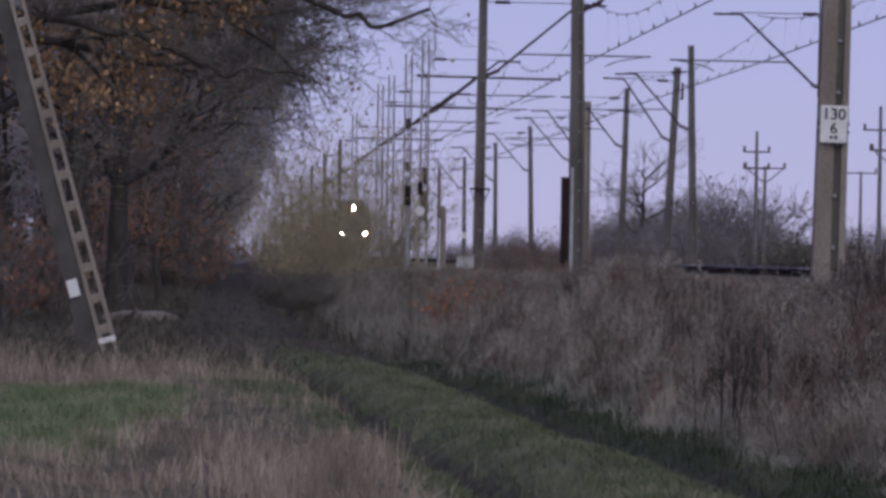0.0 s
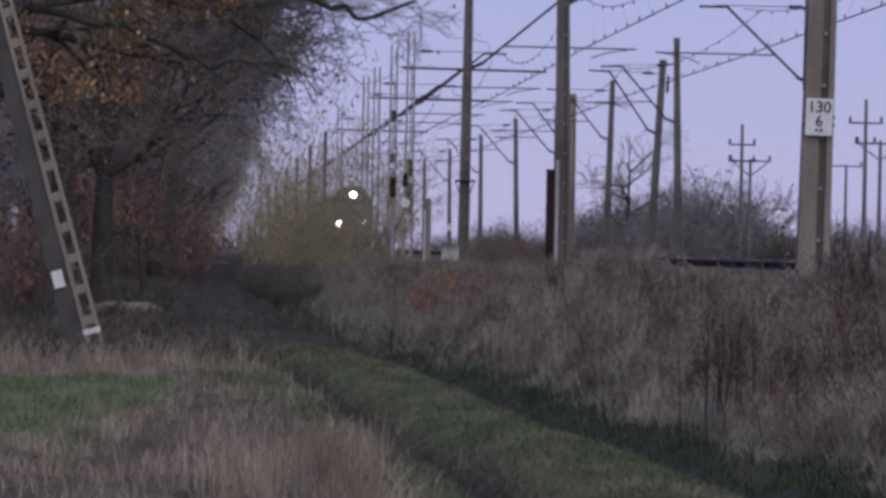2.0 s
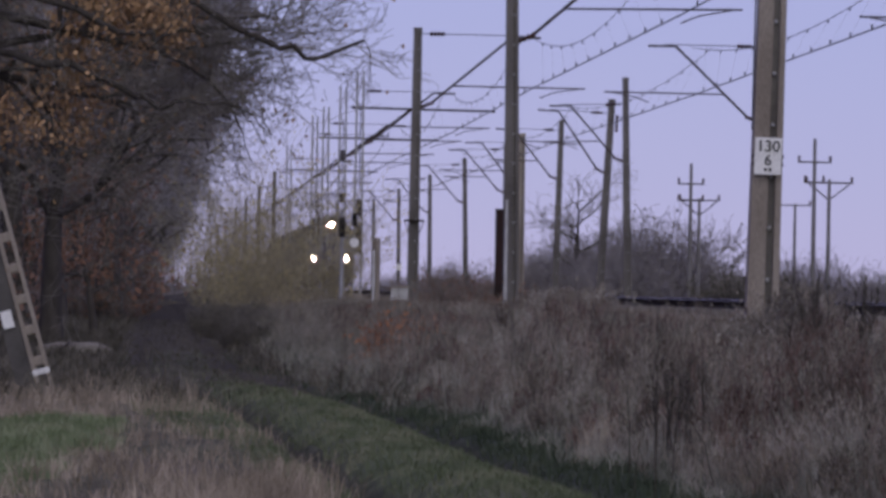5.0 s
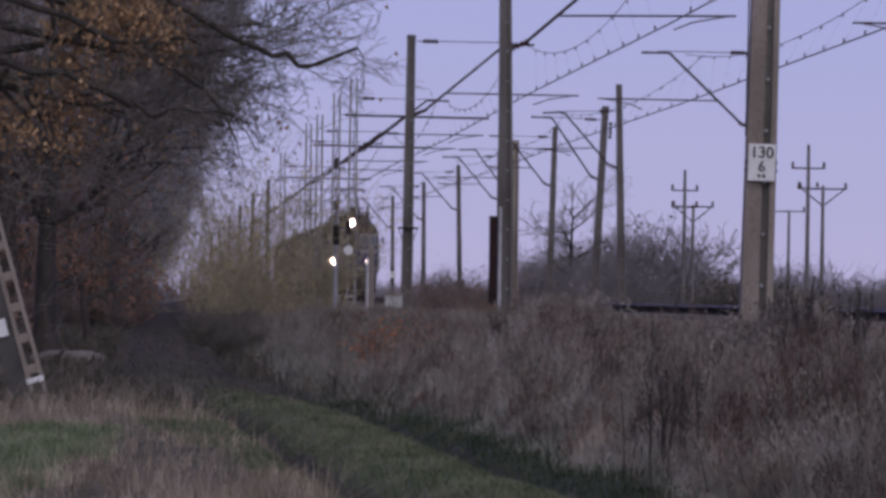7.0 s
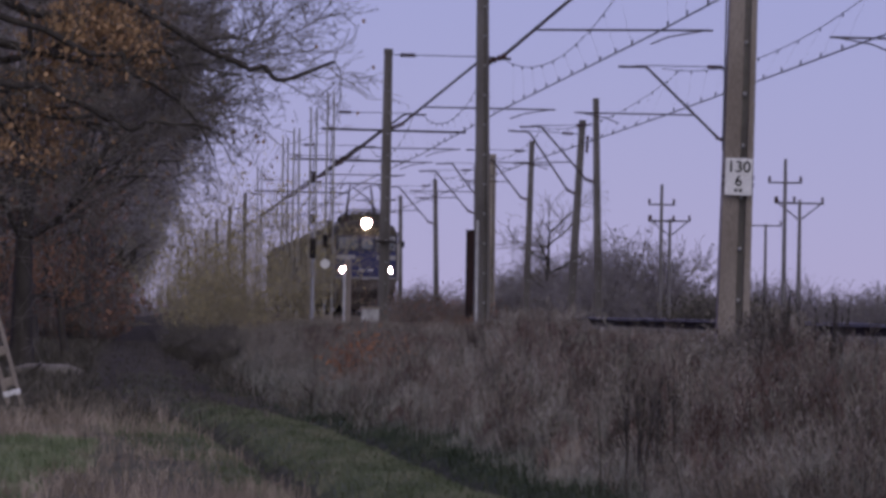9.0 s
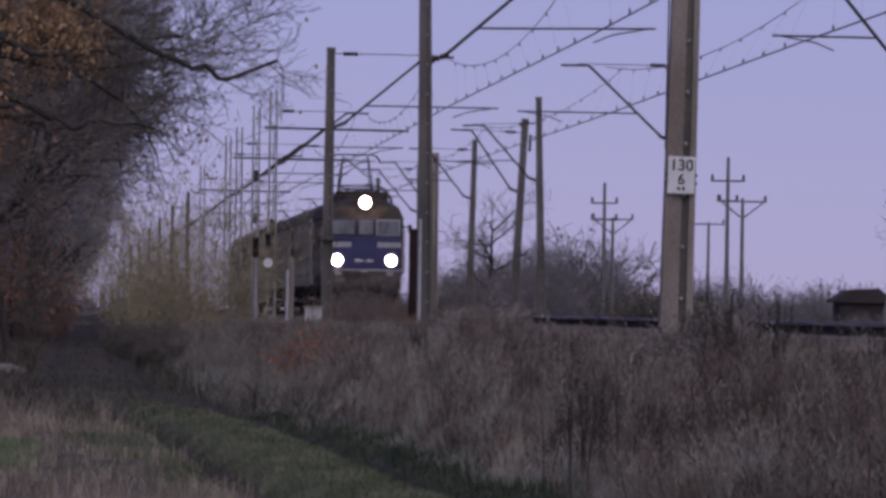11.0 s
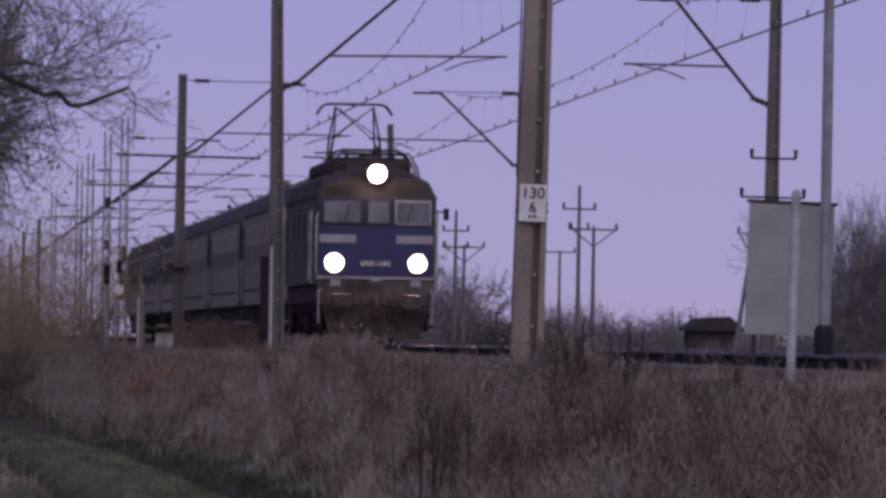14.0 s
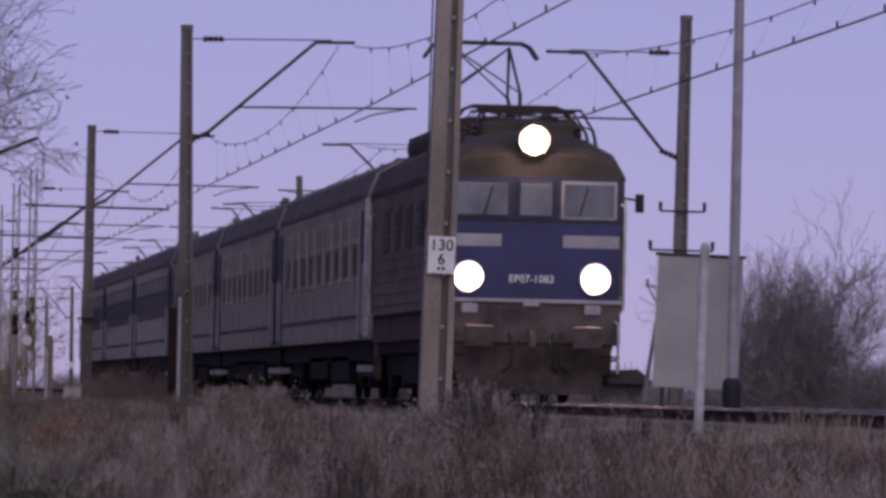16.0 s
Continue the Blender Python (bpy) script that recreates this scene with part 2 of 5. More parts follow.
    # far hedge foliage, its grey lifted to imitate haze
    greybush=leafy("haze_grey_brush", ((0.17, 0.16, 0.15), (0.25, 0.235, 0.22), (0.34, 0.32, 0.3))),
)
for k in ("under", "rail", "roof", "glass"):
    M[k].node_tree.nodes["Principled BSDF"].inputs["Specular IOR Level"].default_value = 0.1


# ---- ground ----
def smooth(a, b, v):
    u = np.clip((v - a) / (b - a), 0, 1)
    return u * u * (3 - 2 * u)


def road(y):
    """The middle between the two wheel ruts of the dirt road."""
    return np.interp(y, [-200, 0, 46, 53, 58, 64, 74, 83, 95, 106, 118, 134, 290, 1000, 3000], [2.9, 2.95, 2.85, 2.74, 2.58, 2.43, 2.33, 2.2, 1.95, 1.5, 0.95, 0.5, 0.4, 0.5, 0.5])


def fork(y):
    """A fainter rut that leaves the road to the field."""
    return np.interp(y, [30, 44, 50, 57, 63, 70], [-0.6, -0.05, 0.22, 0.56, 1.0, 1.55])


def lump(x, y):
    return (np.sin(x * 1.7 + 0.6 * np.sin(y * 0.31)) * np.sin(y * 0.53 + 1.3 * np.sin(x * 0.6)) + 0.6 * np.sin(x * 3.9 + y * 1.13) * np.sin(y * 0.97 - x * 1.9))


def height(x, y):
    c = road(y)
    z = 0.05 * lump(x, y) * smooth(0, 40, y)
    z = z * (1 - 0.7 * np.exp(-((x - c) / 1.3) ** 4))
    for off, deep, wide in ((-0.84, 0.18, 0.2), (0.9, 0.2, 0.27)):
        z = z - deep * (1 - 0.7 * smooth(100, 125, y)) * np.exp(-((x - c - off) / wide) ** 2)
    z = z - 0.09 * (1 - smooth(60, 68, y)) * np.exp(-((x - fork(y)) / 0.16) ** 2)
    z = z + 0.1 * (1 - 0.8 * smooth(100, 125, y)) * np.exp(-((x - c) / 0.58) ** 4)
    bank = smooth(c + 1.2, 8.2, x) * (1 - smooth(20.5, 26, x) * 0.85)
    z = z * (1 - 0.5 * bank) + (RAIL - 0.42) * bank
    bed = smooth(9.0, 9.9, x) * (1 - smooth(16.9, 18.0, x))
    z = z * (1 - bed) + (RAIL - 0.24 + 0.012 * lump(x * 6, y * 6)) * bed
    return z


def make_ground():
    xs = np.concatenate([[-900, -300, -120, -60, -35, -24, -18], np.arange(-14, -1.2, 0.28), np.arange(-1.2, 5.2, 0.09), np.arange(5.2, 22, 0.28), [22, 23.5, 25, 27, 30, 36, 50, 80, 150, 400, 900]])
    ys = np.concatenate([[-300, -80, -20, 10, 30], np.arange(40, 150, 0.5), np.arange(150, 300, 1.5), np.arange(300, 700, 8), [760, 850, 1000, 1300, 1700, 2300, 3200, 4500]])
    X, Y = np.meshgrid(xs, ys)
    Z = height(X, Y)
    V = np.stack([X.ravel(), Y.ravel(), Z.ravel()], 1)
    nx, ny = len(xs), len(ys)
    i = (np.arange(ny - 1)[:, None] * nx + np.arange(nx - 1)[None]).ravel()
    m = bpy.data.materials.new("ground")
    m.use_nodes = True
    nd, ln = m.node_tree.nodes, m.node_tree.links
    bs = nd["Principled BSDF"]
    bs.inputs["Roughness"].default_value = 0.95
    bs.inputs["Specular IOR Level"].default_value = 0.1
    at = nd.new("ShaderNodeAttribute")
    at.attribute_name = "cover"
    tc = nd.new("ShaderNodeTexCoord")
    fac = None
    for s, lo in ((1.1, 0.55), (14.0, 0.5)):
        n = nd.new("ShaderNodeTexNoise")
        n.inputs["Scale"].default_value, n.inputs["Detail"].default_value = s, 6
        ln.new(tc.outputs["Object"], n.inputs["Vector"])
        r = nd.new("ShaderNodeMapRange")
        r.inputs[1].default_value, r.inputs[2].default_value, r.inputs[3].default_value, r.inputs[4].default_value = 0.3, 0.7, lo, 1.35
        ln.new(n.outputs[0], r.inputs[0])
        mx = nd.new("ShaderNodeVectorMath")
        mx.operation = "SCALE"
        ln.new(fac or at.outputs["Color"], mx.inputs[0])
        ln.new(r.outputs[0], mx.inputs["Scale"])
        fac = mx.outputs[0]
    ln.new(fac, bs.inputs["Base Color"])
    bp = nd.new("ShaderNodeBump")
    bp.inputs["Strength"].default_value, bp.inputs["Distance"].default_value = 0.6, 0.05
    ln.new(n.outputs[0], bp.inputs["Height"])
    ln.new(bp.outputs[0], bs.inputs["Normal"])
    g = raw("ground", V, np.stack([i, i + 1, i + nx + 1, i + nx], 1), m, smooth=True)
    tagged(g, "uneven ground with a rutted grassy dirt road, dry banks and ballast", "ground", kind="structure")
    # what covers the ground: meadow, dry litter, bare soil, forest floor, ballast
    x, y = V[:, 0], V[:, 1]
    c = road(y)
    green, litter, soil, leaf, stone = (np.array(k) for k in ((0.1, 0.12, 0.06), (0.12, 0.10, 0.07), (0.05, 0.043, 0.03), (0.075, 0.067, 0.05), (0.055, 0.047, 0.04)))
    col = np.tile(litter, (len(x), 1))

    def lay(col, what, w):
        return col * (1 - w[:, None]) + what * w[:, None]
    mix = 0.5 + 0.5 * np.sin(x * 1.3 + 2 * np.sin(y * 0.17)) * np.sin(y * 0.33 + x)
    col = lay(col, green, 0.45 * mix * (1 - smooth(c + 1, c + 3, x)))
    w_green = np.exp(-((x - c + 0.25 * smooth(70, 90, y)) / (1.7 + 0.35 * smooth(70, 90, y))) ** 4) * (0.75 + 0.25 * lump(x * 0.7, y * 0.6)) * (1 - 0.85 * smooth(98, 122, y))
    col = lay(col, green, np.clip(w_green, 0, 1))
    # a strip of darker green along the foot of the bank
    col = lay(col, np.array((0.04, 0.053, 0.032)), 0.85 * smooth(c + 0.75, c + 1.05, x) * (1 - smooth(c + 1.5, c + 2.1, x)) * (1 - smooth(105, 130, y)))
    field = smooth(54, 58, y) * (1 - smooth(78, 82, y)) * (1 - smooth(-1.1, -0.5, x + 0.03 * (64 - y)))
    col = lay(col, green * np.array((1.0, 1.1, 0.8)), field * 0.95)
    col = lay(col, leaf, smooth(100, 125, y) * (1 - smooth(3.0, 5.0, x)) * 0.9)
    col = lay(col, leaf * 0.8, smooth(230, 300, y) * (1 - smooth(8, 9, x)))
    for off, wide, much in ((-0.84, 0.2, 0.95), (0.9, 0.24, 0.85)):
        col = lay(col, soil, np.exp(-((x - c - off) / wide) ** 2) * much * (1 - 0.6 * smooth(100, 125, y)))
    col = lay(col, soil, 0.75 * np.exp(-((x - fork(y)) / 0.15) ** 2) * (1 - smooth(60, 68, y)))
    col = lay(col, soil, 0.8 * np.exp(-((y - 52.5 - 2.4 * (x + 1.3)) / 0.9) ** 2) * (1 - smooth(-1.2, -0.8, x)))
    col = lay(col, stone, smooth(8.9, 9.4, x) * (1 - smooth(17.5, 18.2, x)))
    a = g.data.attributes.new("cover", "FLOAT_COLOR", "POINT")
    a.data.foreach_set("color", np.concatenate([col, np.ones((len(x), 1))], 1).astype(np.float32).ravel())


make_ground()


# ---- railway tracks ----
def rail_mesh(name, x, y0, y1, parent):
    prof = [(-0.075, -0.16), (0.075, -0.16), (0.075, -0.148), (0.012, -0.135), (0.012, -0.045), (0.036, -0.035), (0.036, -0.004), (0.03, 0.0),
            (-0.03, 0.0), (-0.036, -0.004), (-0.036, -0.035), (-0.012, -0.045), (-0.012, -0.135), (-0.075, -0.148)]
    ys = np.concatenate([np.arange(y0, 300, 20.0), np.arange(300, y1 + 1, 100.0)])
    n = len(prof)
    V = np.array([(x + px, y, RAIL + pz) for y in ys for px, pz in prof])
    i = np.arange(len(ys) - 1)[:, None] * n
    k = np.arange(n)[None]
    F = np.stack([(i + k).ravel(), (i + (k + 1) % n).ravel(), (i + n + (k + 1) % n).ravel(), (i + n + k).ravel()], 1)
    ob = raw(name, V, F, M["rail"], parent)
    ob.data.materials.append(M["railhead"])
    top = np.tile((np.arange(n) >= 6) & (np.arange(n) <= 8), len(ys) - 1)
    ob.data.polygons.foreach_set("material_index", top.astype(np.int32))
    return ob


def make_track(name, axis, singles):
    tr = thing(name, Matrix.Identity(4), "railway track with worn rails on pale concrete sleepers", "railway track")
    tagged(tr, kind="structure")
    for off in (-0.755, 0.755):
        rail_mesh("rail", axis + off, -60, 1500, tr)
    bm = bmesh.new()
    rings = []
    for px, w, z in ((-1.3, 0.13, 0.0), (-0.8, 0.14, 0.03), (-0.3, 0.11, -0.02), (0.3, 0.11, -0.02), (0.8, 0.14, 0.03), (1.3, 0.13, 0.0)):
        rings.append([bm.verts.new((px, sy * w, zz)) for sy, zz in ((-1, -0.16), (1, -0.16), (0.75, z), (-0.75, z))])
    for a, b in zip(rings, rings[1:]):
        for i in range(4):
            bm.faces.new((a[i], a[(i + 1) % 4], b[(i + 1) % 4], b[i]))
    bm.faces.new(rings[0][::-1])
    bm.faces.new(rings[-1])
    first = part("sleeper", bm, M["sleeper"], tr)
    base = [tuple(v.co) for v in first.data.vertices]
    first.location = (axis, 60.0, RAIL - 0.175)
    rest = list(np.arange(-60, 60, 0.6)) + list(np.arange(60 + 0.6 * (singles + 1), 420, 0.6))
    for k in range(1, singles + 1):
        o = first.copy()
        scene.collection.objects.link(o)
        o.location = (axis, 60.0 + 0.6 * k, RAIL - 0.175)
    B = np.array(base)
    faces = np.array([list(p.vertices) for p in first.data.polygons])
    V = np.concatenate([B + (axis, y, RAIL - 0.175) for y in rest])
    F = np.concatenate([faces + 24 * k for k in range(len(rest))])
    tagged(raw("sleepers", V, F, M["sleeper"], tr), kind="stuff")


make_track("track_1", TR1, 270)
make_track("track_2", TR2, 150)


# ---- masts and overhead line ----
def insulator(name, p, d, parent, length=0.5):
    """A ribbed insulator from p along d."""
    bm = bmesh.new()
    pts, rad = [], []
    for i in range(9):
        pts.append(Vector(p) + Vector(d) * length * i / 8)
        rad.append(0.075 if i % 2 else 0.035)
    tube(bm, pts, rad, 8)
    return part(name, bm, M["porcelain"], parent)


def arm(mast, side, reach, zj, zt, zs, steady):
    """A cantilever: slanted tube, top tie with insulator, steady arm, registration arm. Heights above the mast's foot."""
    s = side
    bm = bmesh.new()
    tube(bm, [(s * 0.45, 0, zj + 0.06), (s * (reach - 0.85), 0, zt), (s * reach, 0, zt)], 0.042, 6)
    a = part("cantilever", bm, M["iron"], mast)
    insulator("insulator", (s * 0.12, 0, zj - 0.08), Vector((s * 0.4, 0, 0.16)).normalized(), a, 0.42)
    bm = bmesh.new()
    tube(bm, [(s * 0.1, 0, zt + 0.05), (s * (reach - 0.5), 0, zt + 0.05)], 0.014, 5)
    t = part("tie_rod", bm, M["wire"], mast)
    insulator("insulator", (s * 0.35, 0, zt + 0.05), (s, 0, 0), t, 0.45)
    f = (zs - zj) / (zt - zj)
    x0 = 0.45 + f * (reach - 1.3)
    bm = bmesh.new()
    tube(bm, [(s * x0, 0, zs), (s * steady, 0, zs)], 0.026, 6)
    tube(bm, [(s * (steady - 0.15), 0, zs), (s * (steady - 0.95), 0, zs - 0.14), (s * (steady - 1.35), 0, zs - 0.3)], 0.017, 5)
    part("steady_arm", bm, M["iron"], mast)


def concrete_mast(x, y, top, lean=0.0, dark=False, w0=0.165, w1=0.115, label=""):
    """A tapered concrete mast of H section with a studded groove."""
    foot = float(height(np.array(x), np.array(y))) - 0.25
    h = top - foot
    m = thing("catenary_mast", pose(x, y, foot, 0, lean, 0), label or "tall weathered concrete catenary mast beside the railway track", "mast", "overhead line masts")
    mt = M["concrete_dark" if dark else "concrete"]
    for cx, hx in ((-0.46, 0.54), (0.79, 0.21)):
        bm = bmesh.new()
        frustum(bm, [(0, cx * w0, 0, w0 * hx, w0 * 0.95), (h * 0.5, cx * (w0 + w1) / 2, 0, (w0 + w1) / 2 * hx, (w0 + w1) * 0.46), (h, cx * w1, 0, w1 * hx, w1 * 0.9)])
        part("flange", bm, mt, m)
    # the recessed web takes the darker concrete
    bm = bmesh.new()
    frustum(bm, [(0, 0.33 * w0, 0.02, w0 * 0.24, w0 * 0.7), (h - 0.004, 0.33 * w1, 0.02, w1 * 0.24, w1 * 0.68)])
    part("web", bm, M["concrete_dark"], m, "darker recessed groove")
    bm = bmesh.new()
    box(bm, -w1 * 1.08, w1 * 1.08, -w1 * 0.98, w1 * 0.98, h - 0.1, h + 0.03, 0.01)
    part("cap", bm, mt, m)
    stud = None
    for k in range(12):
        z = 1.0 + (h - 1.6) * k / 11
        yy = -(w0 + (w1 - w0) * z / h) * 0.7 + 0.02
        if stud is None:
            bm = bmesh.new()
            lathe(bm, [(0.028, 0.0), (0.028, -0.03), (0.015, -0.045)], "y", (0, 0, 0), 8)
            stud = part("stud", bm, M["steel"], m)
            stud.location = (0.33 * w1, yy, z)
        else:
            o = stud.copy()
            scene.collection.objects.link(o)
            o.location = (0.33 * w1, yy, z)
    return m, foot


def lattice_mast(x, y, top, w=0.3, label="", parts=True):
    foot = float(height(np.array(x), np.array(y))) - 0.2
    h = top - foot
    m = thing("lattice_mast", pose(x, y, foot), label or "slender grey steel lattice mast of the overhead line", "mast", "overhead line masts")
    for sx in (-1, 1):
        bm = bmesh.new()
        frustum(bm, [(0, sx * w / 2, 0, 0.045, 0.09), (h, sx * w * 0.4, 0, 0.038, 0.08)])
        part("leg", bm, M["steel"], m)
    n = int(h / 0.9)
    for k in range(n):
        bm = bmesh.new()
        z0, z1 = 0.4 + k * (h - 0.6) / n, 0.4 + (k + 1) * (h - 0.6) / n
        a = w * (0.5 - 0.14 * z0 / h)
        sx = 1 if k % 2 else -1
        tube(bm, [(-sx * a, 0, z0), (sx * a, 0, z1)], 0.018, 4)
        part("brace", bm, M["steel"], m)
    bm = bmesh.new()
    box(bm, -w * 0.7, w * 0.7, -0.3, 0.3, 0, 0.55, 0.03)
    part("footing", bm, M["concrete"], m, "pale concrete block")
    return m, foot


PX, QX = 7.7, 18.5
P_Y = [26.0, 90.0, 154.0, 211.0]
Q_Y = [93.0, 154.0, 215.0, 283.0, 331.0, 378.0, 426.0, 483.0, 545.0, 609.0]
P_TOP = [9.6, 9.6, 9.47, 9.35]
P_LEAN = [0, 1.0, -0.8, 0.2]
P_X = [7.7, 7.66, 7.7, 7.6]
P_STEADY = [7.85, 7.8, 7.73, 7.67]
Q_TOP = [10.0, 9.95, 10.1, 10.18, 9.6, 9.4, 9.5, 9.4, 9.3, 9.3]
Q_LEAN = [0, 0.4, 0.2, -1.5, 1.2, -0.6, -1.4, -0.6, -0.6, -0.4]
Q_X = [18.5, 18.4, 18.22, 18.78] + [18.55] * 6
for k, y in enumerate(P_Y):
    m, foot = concrete_mast(P_X[k], y, P_TOP[k], P_LEAN[k], dark=k > 1, w0=0.205 if k == 1 else 0.175, w1=0.145 if k == 1 else 0.12)
    arm(m, 1, TR1 - PX + 0.05, 7.1 - foot, 9.15 - foot, P_STEADY[k] - foot, 5.0)
    if k == 1:
        bm = bmesh.new()
        tube(bm, [(-0.2, -0.1, 9.4 - foot), (-0.23, -0.16, 6.5 - foot), (-0.21, -0.16, 3.7 - foot)], 0.011, 5)
        part("earth_cable", bm, M["wire"], m)
    if k == 3:
        bm = bmesh.new()
        frustum(bm, [(3.62 - foot, 0, -0.22, 0.3, 0.04), (3.68 - foot, 0, -0.22, 0.3, 0.05)])
        tube(bm, [(-0.28, -0.2, 3.62 - foot), (-0.12, -0.1, 3.2 - foot)], 0.02, 4)
        tube(bm, [(0.28, -0.2, 3.62 - foot), (0.12, -0.1, 3.2 - foot)], 0.02, 4)
        part("bracket", bm, M["iron"], m)
for k, y in enumerate(Q_Y):
    m, foot = concrete_mast(Q_X[k], y, Q_TOP[k], Q_LEAN[k], dark=True, label="concrete catenary mast on the far side of the tracks")
    arm(m, -1, 3.5 if k == 2 else 3.05, 6.95 - foot, 9.1 - foot, 7.68 - foot, 4.8 if k == 2 else 3.3)
    if k == 1:
        for zz, ww in ((5.7, 0.48), (4.85, 0.68)):
            bm = bmesh.new()
            tube(bm, [(-ww, -0.2, zz - foot), (ww, -0.2, zz - foot)], 0.025, 5)
            for sx in (-1, 1):
                tube(bm, [(sx * ww, -0.2, zz - foot), (sx * ww, -0.2, zz - foot + 0.2)], [0.035, 0.045], 6)
            part("crossarm", bm, M["iron"], m)
L_Y = [273.0, 298.0, 328.0, 351.0, 419.0]
for k, y in enumerate(L_Y):
    m, foot = lattice_mast(PX, y, 9.95 + 0.1 * (k % 2))
    arm(m, 1, TR1 - PX + 0.05, 7.2 - foot, 9.15 - foot, 7.85 - foot, 5.0)
    if k in (0, 1):  # stacked tensioning weights beside the mast
        for z0, n in ((3.0, 9), (4.4, 5)) if k == 0 else ((7.0, 3), (5.2, 3)):
            for q in range(n):
                bm = bmesh.new()
                lathe(bm, [(0.1, z0 + q * 0.13 - foot), (0.11, z0 + q * 0.13 + 0.02 - foot), (0.11, z0 + q * 0.13 + 0.1 - foot), (0.1, z0 + q * 0.13 + 0.12 - foot)], "z", (0.02, -0.24, 0), 10)
                part("tension_weight", bm, M["iron"], m)
        bm = bmesh.new()
        tube(bm, [(0.02, -0.24, 2.9 - foot), (0.02, -0.24, 8.6 - foot), (0.02, 0.0, 8.7 - foot)], 0.014, 5)
        part("weight_rope", bm, M["wire"], m)
    if k in (0, 2, 4):
        bm = bmesh.new()
        tube(bm, [(-0.3, 0.1, 8.55 - foot), (5.2, 0.1, 8.5 - foot)], 0.045, 5)
        part("boom", bm, M["iron"], m)
for y, t in ((470.0, 9.2), (540.0, 9.3), (618.0, 9.3), (700.0, 9.3), (800.0, 9.3), (900.0, 9.3), (1020.0, 9.3)):
    m, foot = concrete_mast(PX, y, t, 0, True)
    arm(m, 1, TR1 - PX + 0.05, 7.1 - foot, 9.15 - foot, 7.85 - foot, 5.0)


def overhead_line(axis, ys, zc, zm, label, shift, sag):
    line = thing("overhead_line", Matrix.Identity(4), label, "overhead line")
    tagged(line, kind="structure")
    cw, mw, dr = bmesh.new(), bmesh.new(), bmesh.new()
    for i, (a, b) in enumerate(zip(ys, ys[1:])):
        n = max(6, int((b - a) / 5.0))
        z1, z2 = [], []
        s0, s1 = (0.08, -0.08) if i % 2 else (-0.08, 0.08)
        for k in range(n + 1):
            u = k / n
            xx = axis + s0 + (s1 - s0) * u
            z1.append((xx, a + (b - a) * u, zc))
            z2.append((xx + shift * (1 - u), a + (b - a) * u, zm - 4 * sag * u * (1 - u)))
        tube(cw, z1, 0.02, 4)
        tube(mw, z2, 0.012, 4)
        for k in range(1, n):
            tube(dr, [z2[k], z1[k]], 0.0018, 3)
            tube(dr, [Vector(z1[k]) + Vector((0, 0, -0.02)), Vector(z1[k]) + Vector((0, 0, 0.12))], 0.025, 4)
            tube(dr, [Vector(z2[k]) + Vector((0, 0, -0.08)), Vector(z2[k]) + Vector((0, 0, 0.02))], 0.022, 4)
    part("contact_wire", cw, M["wire"], line)
    part("messenger_wire", mw, M["wire"], line)
    part("droppers", dr, M["wire"], line)


ALLP = [-30.0] + P_Y + L_Y[::2] + [470.0, 540.0, 618.0, 700.0]
overhead_line(TR1 - 0.15, ALLP, 7.65, 9.12, "thin sagging catenary wires with droppers over the near track", -0.35, 0.95)
overhead_line(TR2, [30.0] + Q_Y + [680.0], 7.62, 9.08, "thin sagging catenary wires with droppers over the far track", 0.6, 0.75)

# kilometre plate on the nearest mast
plate = thing("kilometre_plate", pose(7.7, 90 - 0.25, 3.37, 0, 1.2, 0), "white enamel kilometre plate with black numbers on a mast", "sign")
bm = bmesh.new()
box(bm, -0.172, 0.172, -0.012, 0.012, -0.235, 0.235, 0.006)
part("panel", bm, M["white"], plate)


def text(body, size, at, parent, material, name="numeral"):
    cu = bpy.data.curves.new(name, "FONT")
    cu.body, cu.size, cu.align_x, cu.extrude, cu.offset = body, size, "CENTER", 0.002, size * 0.012
    ob = bpy.data.objects.new(name, cu)
    scene.collection.objects.link(ob)
    me = bpy.data.meshes.new_from_object(ob)
    bpy.data.objects.remove(ob)
    o = new(name, me)
    me.materials.clear()
    me.materials.append(material)
    o.parent = parent
    o.matrix_basis = pose(*at, 90, 0, 0)
    return o


text("130", 0.2, (0, -0.016, 0.06), plate, M["black"])
text("6", 0.19, (0.0, -0.016, -0.115), plate, M["black"])
for sx in (-1, 1):
    bm = bmesh.new()
    box(bm, sx * 0.03 - 0.018, sx * 0.03 + 0.018, -0.016, -0.011, -0.19, -0.15)
    part("small_mark", bm, M["black"], plate)
bm = bmesh.new()
for zz in (-0.1, 0.0):
    box(bm, -0.2, 0.2, 0.013, 0.03, zz - 0.02, zz + 0.02)
part("clamp", bm, M["iron"], plate)


# ---- train ----
def loft(bm, sections):
    rings = [[bm.verts.new(p) for p in s] for s in sections]
    n = len(rings[0])
    for a, b in zip(rings, rings[1:]):
        for i in range(n):
            bm.faces.new((a[i], a[(i + 1) % n], b[(i + 1) % n], b[i]))
    bm.faces.new(rings[0][::-1])
    bm.faces.new(rings[-1])


def body_section(y, hw, z0, zc, zr, n=7):
    """Half-rounded body section: straight sides to the cant rail zc, then an arched roof to zr."""
    pts = [(-hw, y, z0), (-hw, y, zc)]
    for k in range(1, n):
        a = math.pi * k / n
        pts.append((-hw * math.cos(a) * (0.97 if 1 < k < n - 1 else 0.99), y, zc + (zr - zc) * math.sin(a) ** 0.8))
    return pts + [(hw, y, zc), (hw, y, z0)]


def bogie(parent, y, wheel=0.55, base=1.5):
